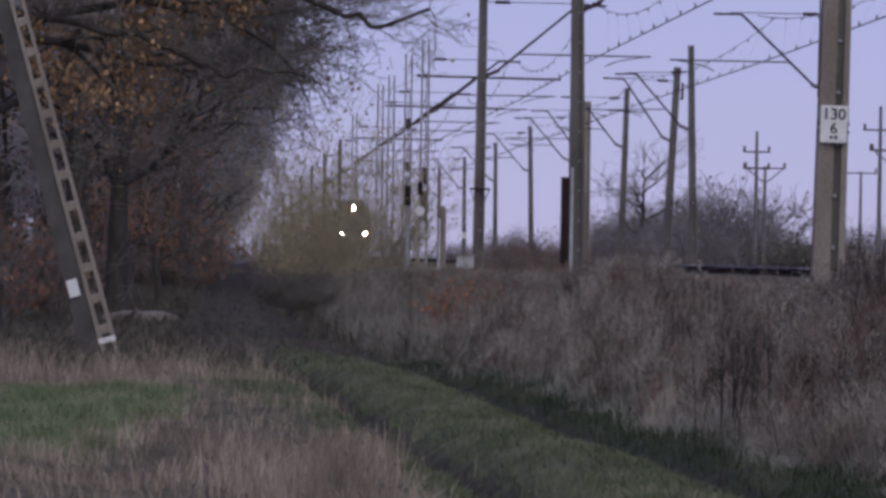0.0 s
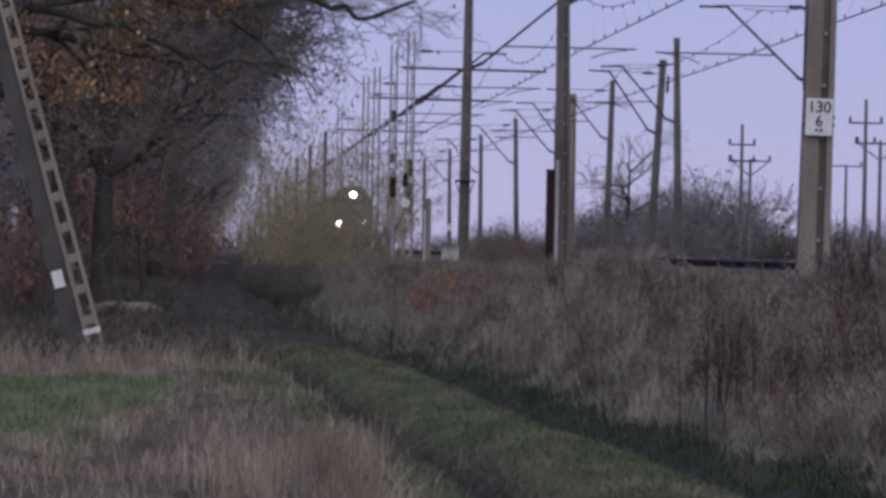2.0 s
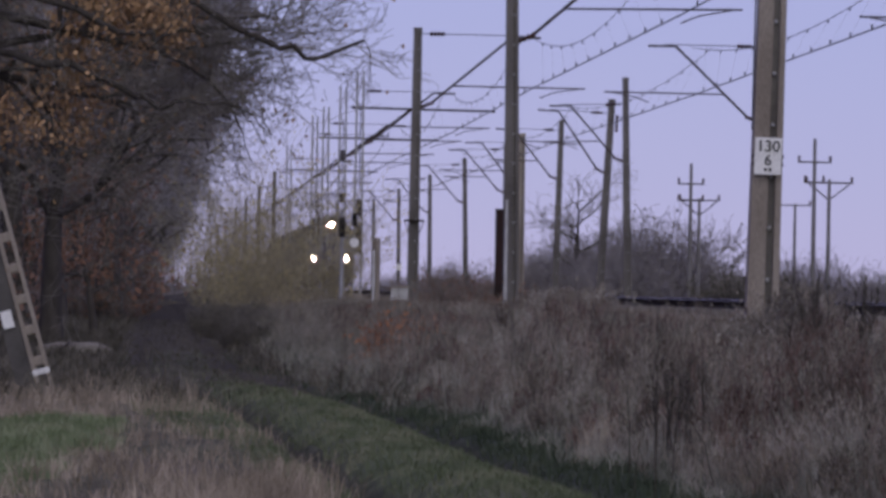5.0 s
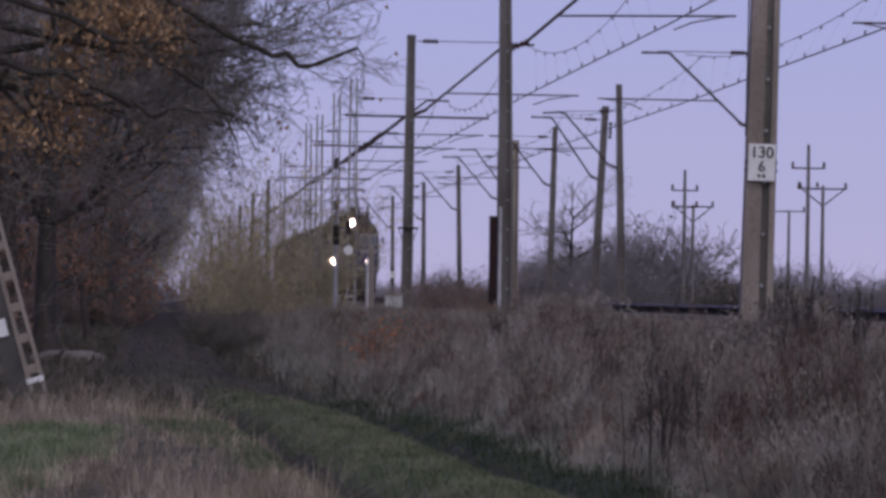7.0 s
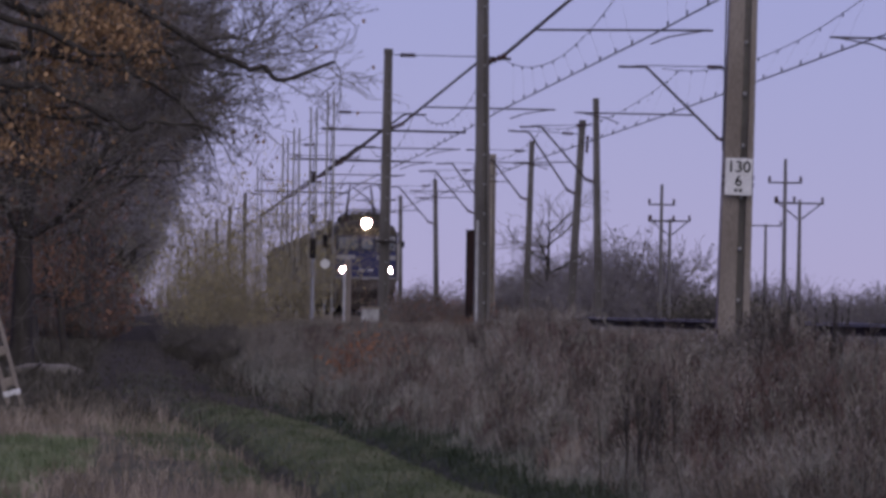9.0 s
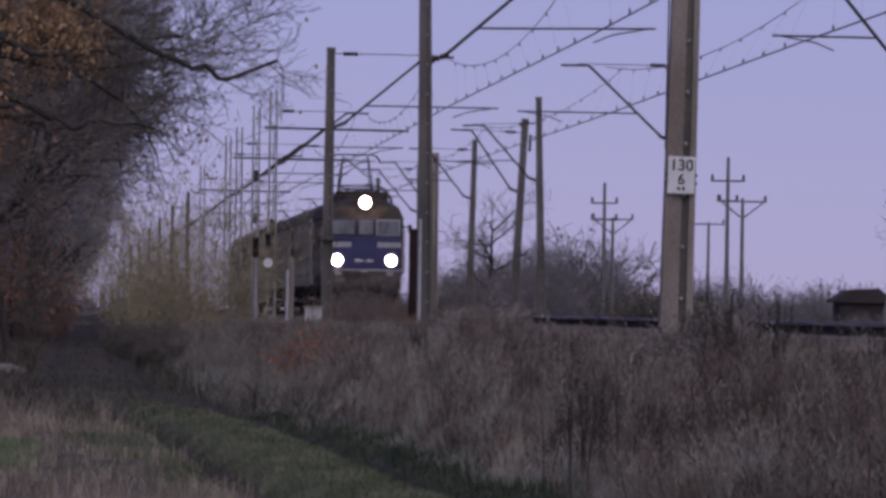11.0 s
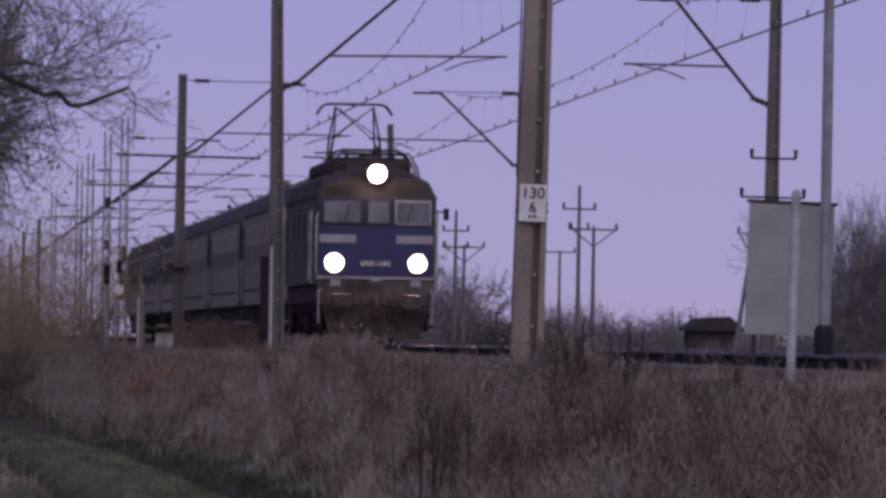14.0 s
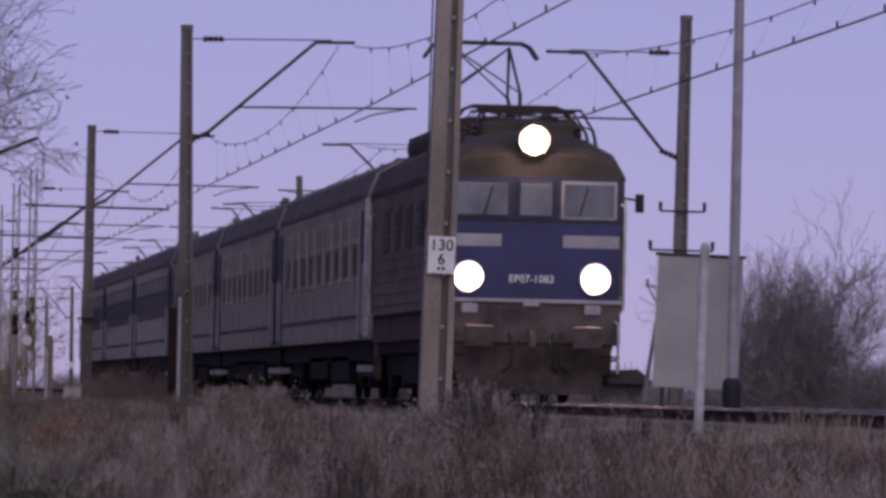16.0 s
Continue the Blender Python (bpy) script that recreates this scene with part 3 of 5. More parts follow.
    bg = new("bogie")
    bg.parent, bg.location = parent, (0, y, 0)
    bm = bmesh.new()
    for sx in (-1, 1):
        box(bm, sx * 1.12 - 0.09, sx * 1.12 + 0.09, -base - 0.85, base + 0.85, 0.42, 0.86, 0.04)
        for yy in (-base, base):
            box(bm, sx * 1.1 - 0.12, sx * 1.1 + 0.12, yy - 0.26, yy + 0.26, 0.22, 0.74, 0.04)
    box(bm, -1.0, 1.0, -base - 0.6, base + 0.6, 0.3, 0.95, 0.03)
    part("bogie_frame", bm, M["under"], bg)
    for yy in (-base, base):
        for sx in (-1, 1):
            bm = bmesh.new()
            lathe(bm, [(0.1, -0.07), (wheel - 0.06, -0.06), (wheel + 0.02, -0.05), (wheel + 0.02, -0.03), (wheel, 0.0), (wheel - 0.02, 0.07), (0.12, 0.06)], "x", (sx * 0.76, yy, wheel), 20)
            part("wheel", bm, M["under"], bg)


def locomotive():
    t = thing("locomotive", pose(TR1, 600, RAIL), "dirty blue and grey electric locomotive with three lit headlights", "locomotive")
    L, HW = 15.4, 1.5
    bm = bmesh.new()
    loft(bm, [body_section(0.02, HW - 0.06, 1.52, 3.68, 4.02), body_section(0.1, HW, 1.5, 3.66, 4.22), body_section(0.6, HW, 1.5, 3.68, 4.4), body_section(1.8, HW, 1.5, 3.72, 4.5),
              body_section(L - 0.5, HW, 1.5, 3.72, 4.5), body_section(L, HW - 0.06, 1.52, 3.7, 4.4)])
    part("body", bm, M["locoside"], t)
    bm = bmesh.new()
    loft(bm, [[(p[0] * 1.008, p[1], p[2] + 0.012) for p in body_section(y, hw, 3.6, zc, zr)]
              for y, hw, zc, zr in ((-0.01, HW - 0.06, 3.68, 4.02), (0.09, HW, 3.66, 4.22), (0.6, HW, 3.68, 4.4), (1.8, HW, 3.72, 4.5), (L - 0.5, HW, 3.72, 4.5), (L + 0.01, HW - 0.06, 3.7, 4.4))])
    part("roof", bm, M["roof"], t)
    bm = bmesh.new()
    box(bm, -HW + 0.07, HW - 0.07, -0.02, 0.05, 1.62, 2.92, 0.012)
    part("front_panel", bm, M["blue"], t, "blue painted nose panel")
    bm = bmesh.new()
    box(bm, -HW + 0.05, HW - 0.05, -0.015, 0.06, 2.93, 3.66, 0.01)
    part("window_surround", bm, M["bluedark"], t)
    for x0, x1, mt in ((-1.36, -0.36, "screen"), (-0.26, 0.36, "screen"), (0.46, 1.37, "screen")):
        bm = bmesh.new()
        box(bm, x0, x1, -0.035, 0.0, 2.98, 3.6, 0.012)
        fr = part("window_frame", bm, M["bluedark" if x0 < 0.4 else "silver"], t)
        bm = bmesh.new()
        box(bm, x0 + 0.05, x1 - 0.05, -0.045, -0.02, 3.03, 3.55, 0.01)
        part("pane", bm, M[mt], fr)
    for x0 in (-0.8, 0.75):
        bm = bmesh.new()
        tube(bm, [(x0, -0.06, 3.02), (x0 + 0.14, -0.07, 3.5)], 0.012, 5)
        part("wiper", bm, M["black"], t)
    for x0, x1 in ((-1.42, -0.5), (0.5, 1.42)):
        bm = bmesh.new()
        box(bm, x0, x1, -0.03, 0.0, 2.52, 2.72, 0.01)
        part("pale_band", bm, M["silver"], t)
    for sx in (-1, 1):
        bm = bmesh.new()
        lathe(bm, [(0.265, 0.0), (0.265, -0.07), (0.235, -0.1), (0.17, -0.06)], "y", (sx * 1.035, -0.015, 2.02), 20)
        hl = part("headlight", bm, M["silver"], t, "round lit headlight in a pale rim")
        bm = bmesh.new()
        lathe(bm, [(0.165, -0.06), (0.16, -0.085), (0.09, -0.11)], "y", (sx * 1.035, -0.015, 2.02), 20)
        part("lens", bm, M["lamp"], hl, "glowing lens")
        bm = bmesh.new()
        box(bm, sx * 1.0 - 0.13, sx * 1.0 + 0.13, -0.06, 0.0, 1.44, 1.6, 0.02)
        part("marker_light", bm, M["silver"], t)
    bm = bmesh.new()
    lathe(bm, [(0.28, 0.35), (0.28, 0.02), (0.24, -0.02), (0.22, 0.0)], "y", (0, -0.06, 4.25), 20)
    tl = part("top_headlight", bm, M["locoside"], t)
    bm = bmesh.new()
    lathe(bm, [(0.195, -0.07), (0.19, -0.09), (0.11, -0.12)], "y", (0, -0.02, 4.25), 20)
    part("lens", bm, M["lamp"], tl, "glowing lens")
    text("EP07-1083", 0.17, (0.0, -0.026, 1.95), t, M["white"], "number")
    bm = bmesh.new()
    box(bm, -HW + 0.02, HW - 0.02, -0.05, 0.03, 1.62, 1.68, 0.01)
    box(bm, -0.13, 0.13, -0.07, 0.0, 1.56, 1.68, 0.01)
    part("trim_strip", bm, M["silver"], t)
    for sx in (-1, 1):
        bm = bmesh.new()
        tube(bm, [(sx * 1.44, -0.02, 1.72), (sx * 1.5, -0.08, 1.76), (sx * 1.5, -0.08, 3.2), (sx * 1.44, -0.02, 3.24)], 0.022, 6)
        part("corner_handrail", bm, M["whitepost"], t)
    bm = bmesh.new()
    box(bm, -HW + 0.04, HW - 0.04, -0.02, 0.5, 0.95, 1.6, 0.04)
    part("buffer_beam", bm, M["skirt"], t)
    bm = bmesh.new()
    frustum(bm, [(0.14, 0, 0.0, 1.12, 0.1), (0.94, 0, -0.02, 1.34, 0.08)])
    part("snow_plough", bm, M["plough"], t, "rusty dark plough plate")
    for sx in (-1, 1):
        bm = bmesh.new()
        lathe(bm, [(0.12, 0.0), (0.12, -0.3), (0.09, -0.31), (0.09, -0.48)], "y", (sx * 0.88, 0, 1.06), 16)
        box(bm, sx * 0.88 - 0.24, sx * 0.88 + 0.24, -0.54, -0.48, 0.88, 1.24, 0.025)
        part("buffer", bm, M["bufferplate"], t)
        bm = bmesh.new()
        tube(bm, [(sx * 1.42, -0.1, 0.5), (sx * 1.42, -0.1, 1.3), (sx * 1.36, -0.02, 1.35)], 0.022, 5)
        part("step_rail", bm, M["silver"], t)
        for zz in (0.45, 0.75):
            bm = bmesh.new()
            box(bm, sx * 1.3 - 0.15, sx * 1.3 + 0.15, -0.1, 0.2, zz, zz + 0.03)
            part("step", bm, M["under"], t)
    bm = bmesh.new()
    tube(bm, [(0, -0.02, 1.15), (0, -0.35, 1.1), (0, -0.42, 0.9), (0, -0.36, 0.72)], 0.05, 6)
    part("coupling_hook", bm, M["iron"], t)
    for xx, d in ((-0.35, 1), (0.35, -1), (0.5, -1)):
        bm = bmesh.new()
        tube(bm, [(xx, -0.02, 1.12), (xx + d * 0.05, -0.22, 0.95), (xx + d * 0.02, -0.25, 0.6), (xx - d * 0.1, -0.18, 0.5)], 0.03, 6)
        part("air_hose", bm, M["black"], t)
    # side: cab door, windows, grilles, handrails
    for sx in (-1, 1):
        for yy in (0.75, 1.55, L - 1.55, L - 0.75):
            bm = bmesh.new()
            tube(bm, [(sx * 1.5, yy, 1.5), (sx * 1.58, yy, 1.55), (sx * 1.58, yy, 3.3), (sx * 1.5, yy, 3.35)], 0.03, 5)
            part("handrail", bm, M["whitepost"], t)
        for y0, y1 in ((0.85, 1.45), (L - 1.45, L - 0.85)):
            bm = bmesh.new()
            box(bm, sx * 1.5 - 0.02, sx * 1.5 + 0.02, y0, y1, 1.55, 3.5, 0.008)
            dr = part("cab_door", bm, M["locoside"], t)
            bm = bmesh.new()
            box(bm, sx * 1.5 - 0.03, sx * 1.5 + 0.03, y0 + 0.1, y1 - 0.1, 2.7, 3.4, 0.008)
            part("pane", bm, M["glass"], dr)
        for k in range(4):
            yy = 3.2 + k * 2.4
            bm = bmesh.new()
            box(bm, sx * 1.5 - 0.02, sx * 1.5 + 0.02, yy, yy + 1.2, 2.6, 3.35, 0.008)
            gr = part("grille", bm, M["glass"], t)
            for q in range(5):
                bm = bmesh.new()
                box(bm, sx * 1.5 - 0.035, sx * 1.5 + 0.035, yy + 0.02, yy + 1.18, 2.66 + q * 0.14, 2.7 + q * 0.14)
                part("slat", bm, M["locoside"], gr)
        for k in range(5):
            bm = bmesh.new()
            box(bm, sx * 1.5 - 0.012, sx * 1.5 + 0.012, 1.7, L - 1.7, 1.66 + k * 0.2, 1.7 + k * 0.2)
            part("side_rib", bm, M["locoside"], t)
    bm = bmesh.new()
    tube(bm, [(1.5, 0.2, 3.35), (1.72, 0.12, 3.32)], 0.02, 5)
    mir = part("mirror_arm", bm, M["black"], t)
    bm = bmesh.new()
    box(bm, 1.68, 1.82, 0.08, 0.15, 3.12, 3.42, 0.02)
    part("mirror", bm, M["black"], mir)
    # roof gear
    bm = bmesh.new()
    box(bm, -1.0, 1.0, 2.6, L - 2.2, 4.3, 4.72, 0.14)
    part("roof_box", bm, M["roof"], t)
    for yy in (0.9, 2.0):
        bm = bmesh.new()
        tube(bm, [(-1.15, yy, 4.0), (-1.05, yy, 4.45), (-0.85, yy, 4.78), (0.85, yy, 4.78), (1.05, yy, 4.45), (1.15, yy, 4.0)], 0.028, 6)
        part("roof_hoop", bm, M["iron"], t)
    for xx, yy in ((-0.85, 1.3), (-0.6, 1.6), (0.6, 1.6), (0.85, 1.3), (0.95, 2.4), (-0.95, 2.4)):
        insulator("insulator", (xx, yy, 4.15), (0, 0, 1), t, 0.4)
    bm = bmesh.new()
    box(bm, -0.75, 0.75, 1.2, 2.1, 4.3, 4.6, 0.05)
    part("resistor_box", bm, M["roof"], t)
    for y0, up in ((3.6, False), (9.9, True)):
        pg = new("pantograph")
        pg.parent, pg.location = t, (0, y0, 0)
        bm = bmesh.new()
        for a, b in (((-0.75, -0.9), (0.75, -0.9)), ((-0.75, 0.9), (0.75, 0.9)), ((-0.75, -0.9), (-0.75, 0.9)), ((0.75, -0.9), (0.75, 0.9))):
            tube(bm, [(*a, 4.62), (*b, 4.62)], 0.035, 5)
        part("base_frame", bm, M["iron"], pg)
        zk, zt = (5.38, 6.22) if up else (4.7, 4.85)
        for sx in (-1, 1):
            for sy in (-1, 1):
                k = (sx * 0.6, sy * 1.15, zk)
                bm = bmesh.new()
                tube(bm, [(sx * 0.7, sy * 0.3, 4.64), k], 0.035, 5)
                part("lower_arm", bm, M["iron"], pg)
                bm = bmesh.new()
                tube(bm, [k, (sx * 0.5, 0, zt)], 0.028, 5)
                part("upper_arm", bm, M["iron"], pg)
        for sy in (-1, 1):
            bm = bmesh.new()
            for sx in (-1, 1):
                tube(bm, [(sx * 0.6, sy * 1.15, zk), (-sx * 0.5, 0.03 * sx, zt)], 0.016, 5)
            part("brace", bm, M["iron"], pg)
        bm = bmesh.new()
        for yy in (-0.15, 0.15):
            tube(bm, [(-1.0, yy, zt - 0.2), (-0.85, yy, zt + 0.02), (-0.7, yy, zt + 0.08), (0.7, yy, zt + 0.08), (0.85, yy, zt + 0.02), (1.0, yy, zt - 0.2)], 0.03, 5)
        part("collector_head", bm, M["iron"], pg)
    bm = bmesh.new()
    box(bm, -1.36, 1.36, 0.5, L - 0.3, 0.8, 1.5, 0.03)
    box(bm, -1.3, 1.3, 6.2, 9.2, 0.28, 0.9, 0.04)
    part("underframe", bm, M["under"], t)
    for sx in (-1, 1):
        bm = bmesh.new()
        box(bm, sx * 1.38 - 0.03, sx * 1.38 + 0.03, 0.5, L - 0.3, 1.02, 1.5, 0.015)
        part("side_sill", bm, M["rustside"], t, "rusty brown frame plate")
        for y0 in (0.45, L - 1.3):
            bm = bmesh.new()
            box(bm, sx * 1.34 - 0.05, sx * 1.34 + 0.05, y0 + 0.1, y0 + 0.85, 0.34, 1.02, 0.03)
            for zz in (0.42, 0.7):
                box(bm, sx * 1.44 - 0.08, sx * 1.44 + 0.08, y0 + 0.15, y0 + 0.8, zz, zz + 0.04, 0.01)
            part("cab_steps", bm, M["rustside"], t, "rusty steps below the cab door")
    bogie(t, 3.6, 0.6)
    bogie(t, L - 3.6, 0.6)
    return t


def coach(kind, L=24.1, end="bluedark"):
    lab = ("grey passenger coach with dark window slots and blue doors", "pale grey passenger coach with a dark blue window band")[kind]
    t = thing("passenger_coach", pose(TR1, 700, RAIL), lab, "railway coach", "coaches of the train")
    HW = 1.44
    side = M["coachgrey" if kind else "bluegrey"]
    bm = bmesh.new()
    loft(bm, [body_section(0.2, HW - 0.1, 1.1, 3.75, 4.45), body_section(0.3, HW, 1.1, 3.75, 4.55), body_section(L, HW, 1.1, 3.75, 4.55)])
    part("body", bm, side, t)
    bm = bmesh.new()
    loft(bm, [[(p[0] * 1.012, p[1], p[2] + 0.03) for p in body_section(y, hw, 3.68, zc, zr)] for y, hw, zc, zr in ((0.17, HW - 0.1, 3.74, 4.4), (0.5, HW, 3.78, 4.55), (L - 0.5, HW, 3.78, 4.57), (L + 0.02, HW - 0.1, 3.74, 4.25))])
    part("roof", bm, M["coachroof"], t)
    for sx in (-1, 1):
        if kind:
            bm = bmesh.new()
            box(bm, sx * HW - 0.012, sx * HW + 0.012, 1.5, L - 1.5, 2.45, 3.05)
            part("window_band", bm, M["bluedark"], t)
        bm = bmesh.new()
        box(bm, sx * HW - 0.012, sx * HW + 0.012, 0.4, L - 0.1, 1.5, 1.58)
        part("lower_band", bm, M["bluedark" if not kind else "skirt"], t)
        for k in range(9):
            yy = 2.3 + k * (L - 4.3) / 9
            bm = bmesh.new()
            box(bm, sx * HW - 0.022, sx * HW + 0.022, yy, yy + 1.35, 2.22, 3.45, 0.01)
            w = part("window", bm, M["coachgrey" if not kind else "bluedark"], t)
            bm = bmesh.new()
            box(bm, sx * HW - 0.028, sx * HW + 0.028, yy + 0.08, yy + 1.27, 2.3, 2.9, 0.006)
            part("pane", bm, M["glass"], w)
            bm = bmesh.new()
            box(bm, sx * HW - 0.028, sx * HW + 0.028, yy + 0.08, yy + 1.27, 3.02, 3.38, 0.006)
            part("vent_pane", bm, M["bluegrey"], w)
        for y0 in (0.75, L - 1.45):
            bm = bmesh.new()
            box(bm, sx * HW - 0.03, sx * HW + 0.03, y0, y0 + 0.8, 1.12, 3.5, 0.01)
            d = part("door", bm, M["bluedark"], t, "dark blue end door")
            bm = bmesh.new()
            box(bm, sx * HW - 0.036, sx * HW + 0.036, y0 + 0.15, y0 + 0.65, 2.3, 3.3, 0.01)
            part("pane", bm, M["glass"], d)
            for yy in (y0 - 0.1, y0 + 0.9):
                bm = bmesh.new()
                tube(bm, [(sx * (HW + 0.05), yy, 1.2), (sx * (HW + 0.05), yy, 2.5)], 0.018, 5)
                part("handrail", bm, M["silver"], d)
            bm = bmesh.new()
            box(bm, sx * 1.35 - 0.14, sx * 1.35 + 0.14, y0, y0 + 0.8, 0.5, 0.62, 0.01)
            part("step", bm, M["silver"], t)
    for sx in (-1, 1):
        bm = bmesh.new()
        box(bm, sx * HW - 0.05, sx * HW + 0.05, 0.24, 0.34, 1.15, 3.7, 0.01)
        part("end_pillar", bm, M[end], t)
    for yy in (0.0, L):
        bm = bmesh.new()
        box(bm, -0.6, 0.6, yy - 0.12, yy + 0.32, 1.0, 3.6, 0.05)
        part("gangway", bm, M["under"], t)
    for k in range(6):
        bm = bmesh.new()
        lathe(bm, [(0.2, 4.58), (0.24, 4.68), (0.16, 4.78)], "z", (0, 2.5 + k * 3.8, 0), 10)
        part("roof_vent", bm, M["roof"], t)
    bm = bmesh.new()
    box(bm, -1.3, 1.3, 0.5, L - 0.4, 0.72, 1.1)
    box(bm, -1.3, 1.3, 6.2, 11.0, 0.3, 0.85, 0.04)
    box(bm, -1.3, 1.3, 12.2, 17.4, 0.36, 0.85, 0.04)
    part("underframe", bm, M["under"], t)
    bogie(t, 3.2, 0.46, 1.25)
    bogie(t, L - 3.2, 0.46, 1.25)
    return t


TRAIN = [(locomotive(), 0.0)]
TRAIN.append((coach(0, 26.2, "whitepost"), 16.1))
for k, kd in enumerate((0, 0, 1, 1, 1)):
    TRAIN.append((coach(kd), 42.8 + k * 24.6))
# seconds and distance of the front of the train
TRAIN_ROWS = [(0.0, 614.0), (2.5, 540.0), (5.0, 463.0), (7.0, 400.5), (9.0, 337.5), (11.0, 274.0), (13.0, 209.0), (14.5, 161.5), (16.0, 114.6)]


# ---- plants ----
def blades(name, x, y, h, w, material, bend=0.35, z=None, parent=None):
    """Upright bent blades, each of two narrow quads."""
    n = len(x)
    z = height(x, y) if z is None else z
    a = rng.uniform(0, 2 * np.pi, n)
    tx, ty = np.cos(a) * w / 2, 0.3 * np.sin(a) * w / 2
    b = rng.normal(0, bend, (n, 2)) * h[:, None]
    V = np.zeros((n, 6, 3))
    for r, (f, ww) in enumerate(((0.0, 1.0), (0.55, 0.8), (1.0, 0.25))):
        cx, cy = x + b[:, 0] * f * f, y + b[:, 1] * f * f
        cz = z + h * f * (1 - 0.15 * f * np.abs(b[:, 0]) / h) - (0.05 if r == 0 else 0)
        V[:, 2 * r] = np.stack([cx - tx * ww, cy - ty * ww, cz], 1)
        V[:, 2 * r + 1] = np.stack([cx + tx * ww, cy + ty * ww, cz], 1)
    k = np.arange(n)[:, None] * 6
    F = np.concatenate([k + np.array([[0, 1, 3, 2]]), k + np.array([[2, 3, 5, 4]])])
    return raw(name, V.reshape(-1, 3), F, material, parent)


def sprigs(name, P, length, w, material):
    """Fine feathery side shoots: short thin slanted blades at the points P."""
    n = len(P)
    a = rng.uniform(0, 2 * np.pi, n)
    d = np.stack([np.cos(a) * 0.6, np.sin(a) * 0.4, rng.uniform(0.3, 1.2, n)], 1) * (length * rng.uniform(0.4, 1.2, n))[:, None]
    u = np.stack([np.full(n, w / 2), rng.normal(0, w / 4, n), np.zeros(n)], 1)
    V = np.stack([P - u, P + u, P + d + u * 0.4, P + d - u * 0.4], 1)
    return raw(name, V.reshape(-1, 3), np.arange(n)[:, None] * 4 + np.array([[0, 1, 2, 3]]), material)


def plumes(name, x, y, h, stemmat, headmat, n=40, size=1.0):
    """Tall weeds with a nodding feathery head on a thin bent stem."""
    m = len(x)
    z = height(x, y)
    lean = rng.normal(0.1, 0.22, m) * h
    S = np.stack([x, y, z - 0.03, x + 0.3 * lean, y, z + 0.62 * h, np.full(m, 0.006), np.full(m, 0.004)], 1)
    T = np.stack([x + 0.3 * lean, y, z + 0.62 * h, x + lean, y, z + h, np.full(m, 0.004), np.full(m, 0.002)], 1)
    tagged(sticks(name + "_stems", np.concatenate([S, T]), stemmat), "thin dark stems of tall dead weeds", "weeds", kind="stuff")
    f = 1 - 0.62 * rng.random((n, m)) ** 0.85
    r = 0.14 * h * np.clip(1.08 - f, 0.04, 1) ** 0.6
    P = np.stack([x + lean * f ** 2.2 + rng.normal(0, 1, (n, m)) * r, y + rng.normal(0, 1, (n, m)) * r, z + h * f - 0.04], -1)
    tagged(sprigs(name, P.reshape(-1, 3), 0.075 * size, 0.008 * size, headmat), "feathery dead seed plumes of tall weeds on the bank", "weeds", kind="stuff")


def scraps(name, P, size, material, parent=None, tall=1.0):
    """Leaves and seed heads: small tilted quads at the points P."""
    n = len(P)
    a = rng.uniform(0, 2 * np.pi, n)
    u = np.stack([np.cos(a), np.sin(a) * 0.5, rng.normal(0, 0.5, n)], 1)
    v = np.stack([rng.normal(0, 0.4, n), rng.normal(0, 0.3, n), np.full(n, tall)], 1)
    s = size * rng.uniform(0.5, 1.2, n)[:, None]
    V = np.stack([P - u * s * 0.5, P - v * s * 0.5, P + u * s * 0.5, P + v * s * 0.6], 1)
    F = np.arange(n)[:, None] * 4 + np.array([[0, 1, 2, 3]])
    return raw(name, V.reshape(-1, 3), F, material, parent)


def sticks(name, S, material, parent=None, n=3):
    """Tapered twigs from rows x0 y0 z0 x1 y1 z1 r0 r1."""
    S = np.asarray(S)
    A, B = S[:, 0:3], S[:, 3:6]
    d = B - A
    d /= np.linalg.norm(d, axis=1)[:, None] + 1e-9
    ref = np.where(np.abs(d[:, 2:3]) > 0.9, np.array([[1.0, 0, 0]]), np.array([[0, 0, 1.0]]))
    u = np.cross(d, ref)
    u /= np.linalg.norm(u, axis=1)[:, None]
    v = np.cross(d, u)
    rings = []
    for p, r in ((A, S[:, 6:7]), (B, S[:, 7:8])):
        for k in range(n):
            c = 2 * np.pi * k / n
            rings.append(p + r * (np.cos(c) * u + np.sin(c) * v))
    V = np.stack(rings, 1)
    k = np.arange(len(S))[:, None] * 2 * n
    F = np.concatenate([k + np.array([[i, (i + 1) % n, n + (i + 1) % n, n + i]]) for i in range(n)])
    return raw(name, V.reshape(-1, 3), F, material, parent, smooth=True)


def grow(rnd, p, d, length, r, depth, out, tips, droop=0.0, kids=(2, 4), spread=0.75, minr=0.008):
    """One bough that bends and forks."""
    n = 5 if depth > 1 else 4
    j = 0.17 if depth > 1 else 0.3
    p, d = Vector(p), Vector(d).normalized()
    for i in range(n):
        r1 = max(minr, r * (1 - 0.5 * (i + 1) / n))
        r0 = max(minr, r * (1 - 0.5 * i / n))
        d = (d + Vector((rnd.gauss(0, j), rnd.gauss(0, j), rnd.gauss(0.02 - droop, j * 0.8)))).normalized()
        q = p + d * (length / n)
        out.append((*p, *q, r0, r1))
        p = q
        if depth > 0 and (i >= 1 or depth < 3):
            for _ in range(rnd.randint(*kids) if i == n - 1 else rnd.randint(0, 2)):
                e = (d + Vector((rnd.gauss(0, spread), rnd.gauss(0, spread), rnd.gauss(0.12, spread * 0.7)))).normalized()
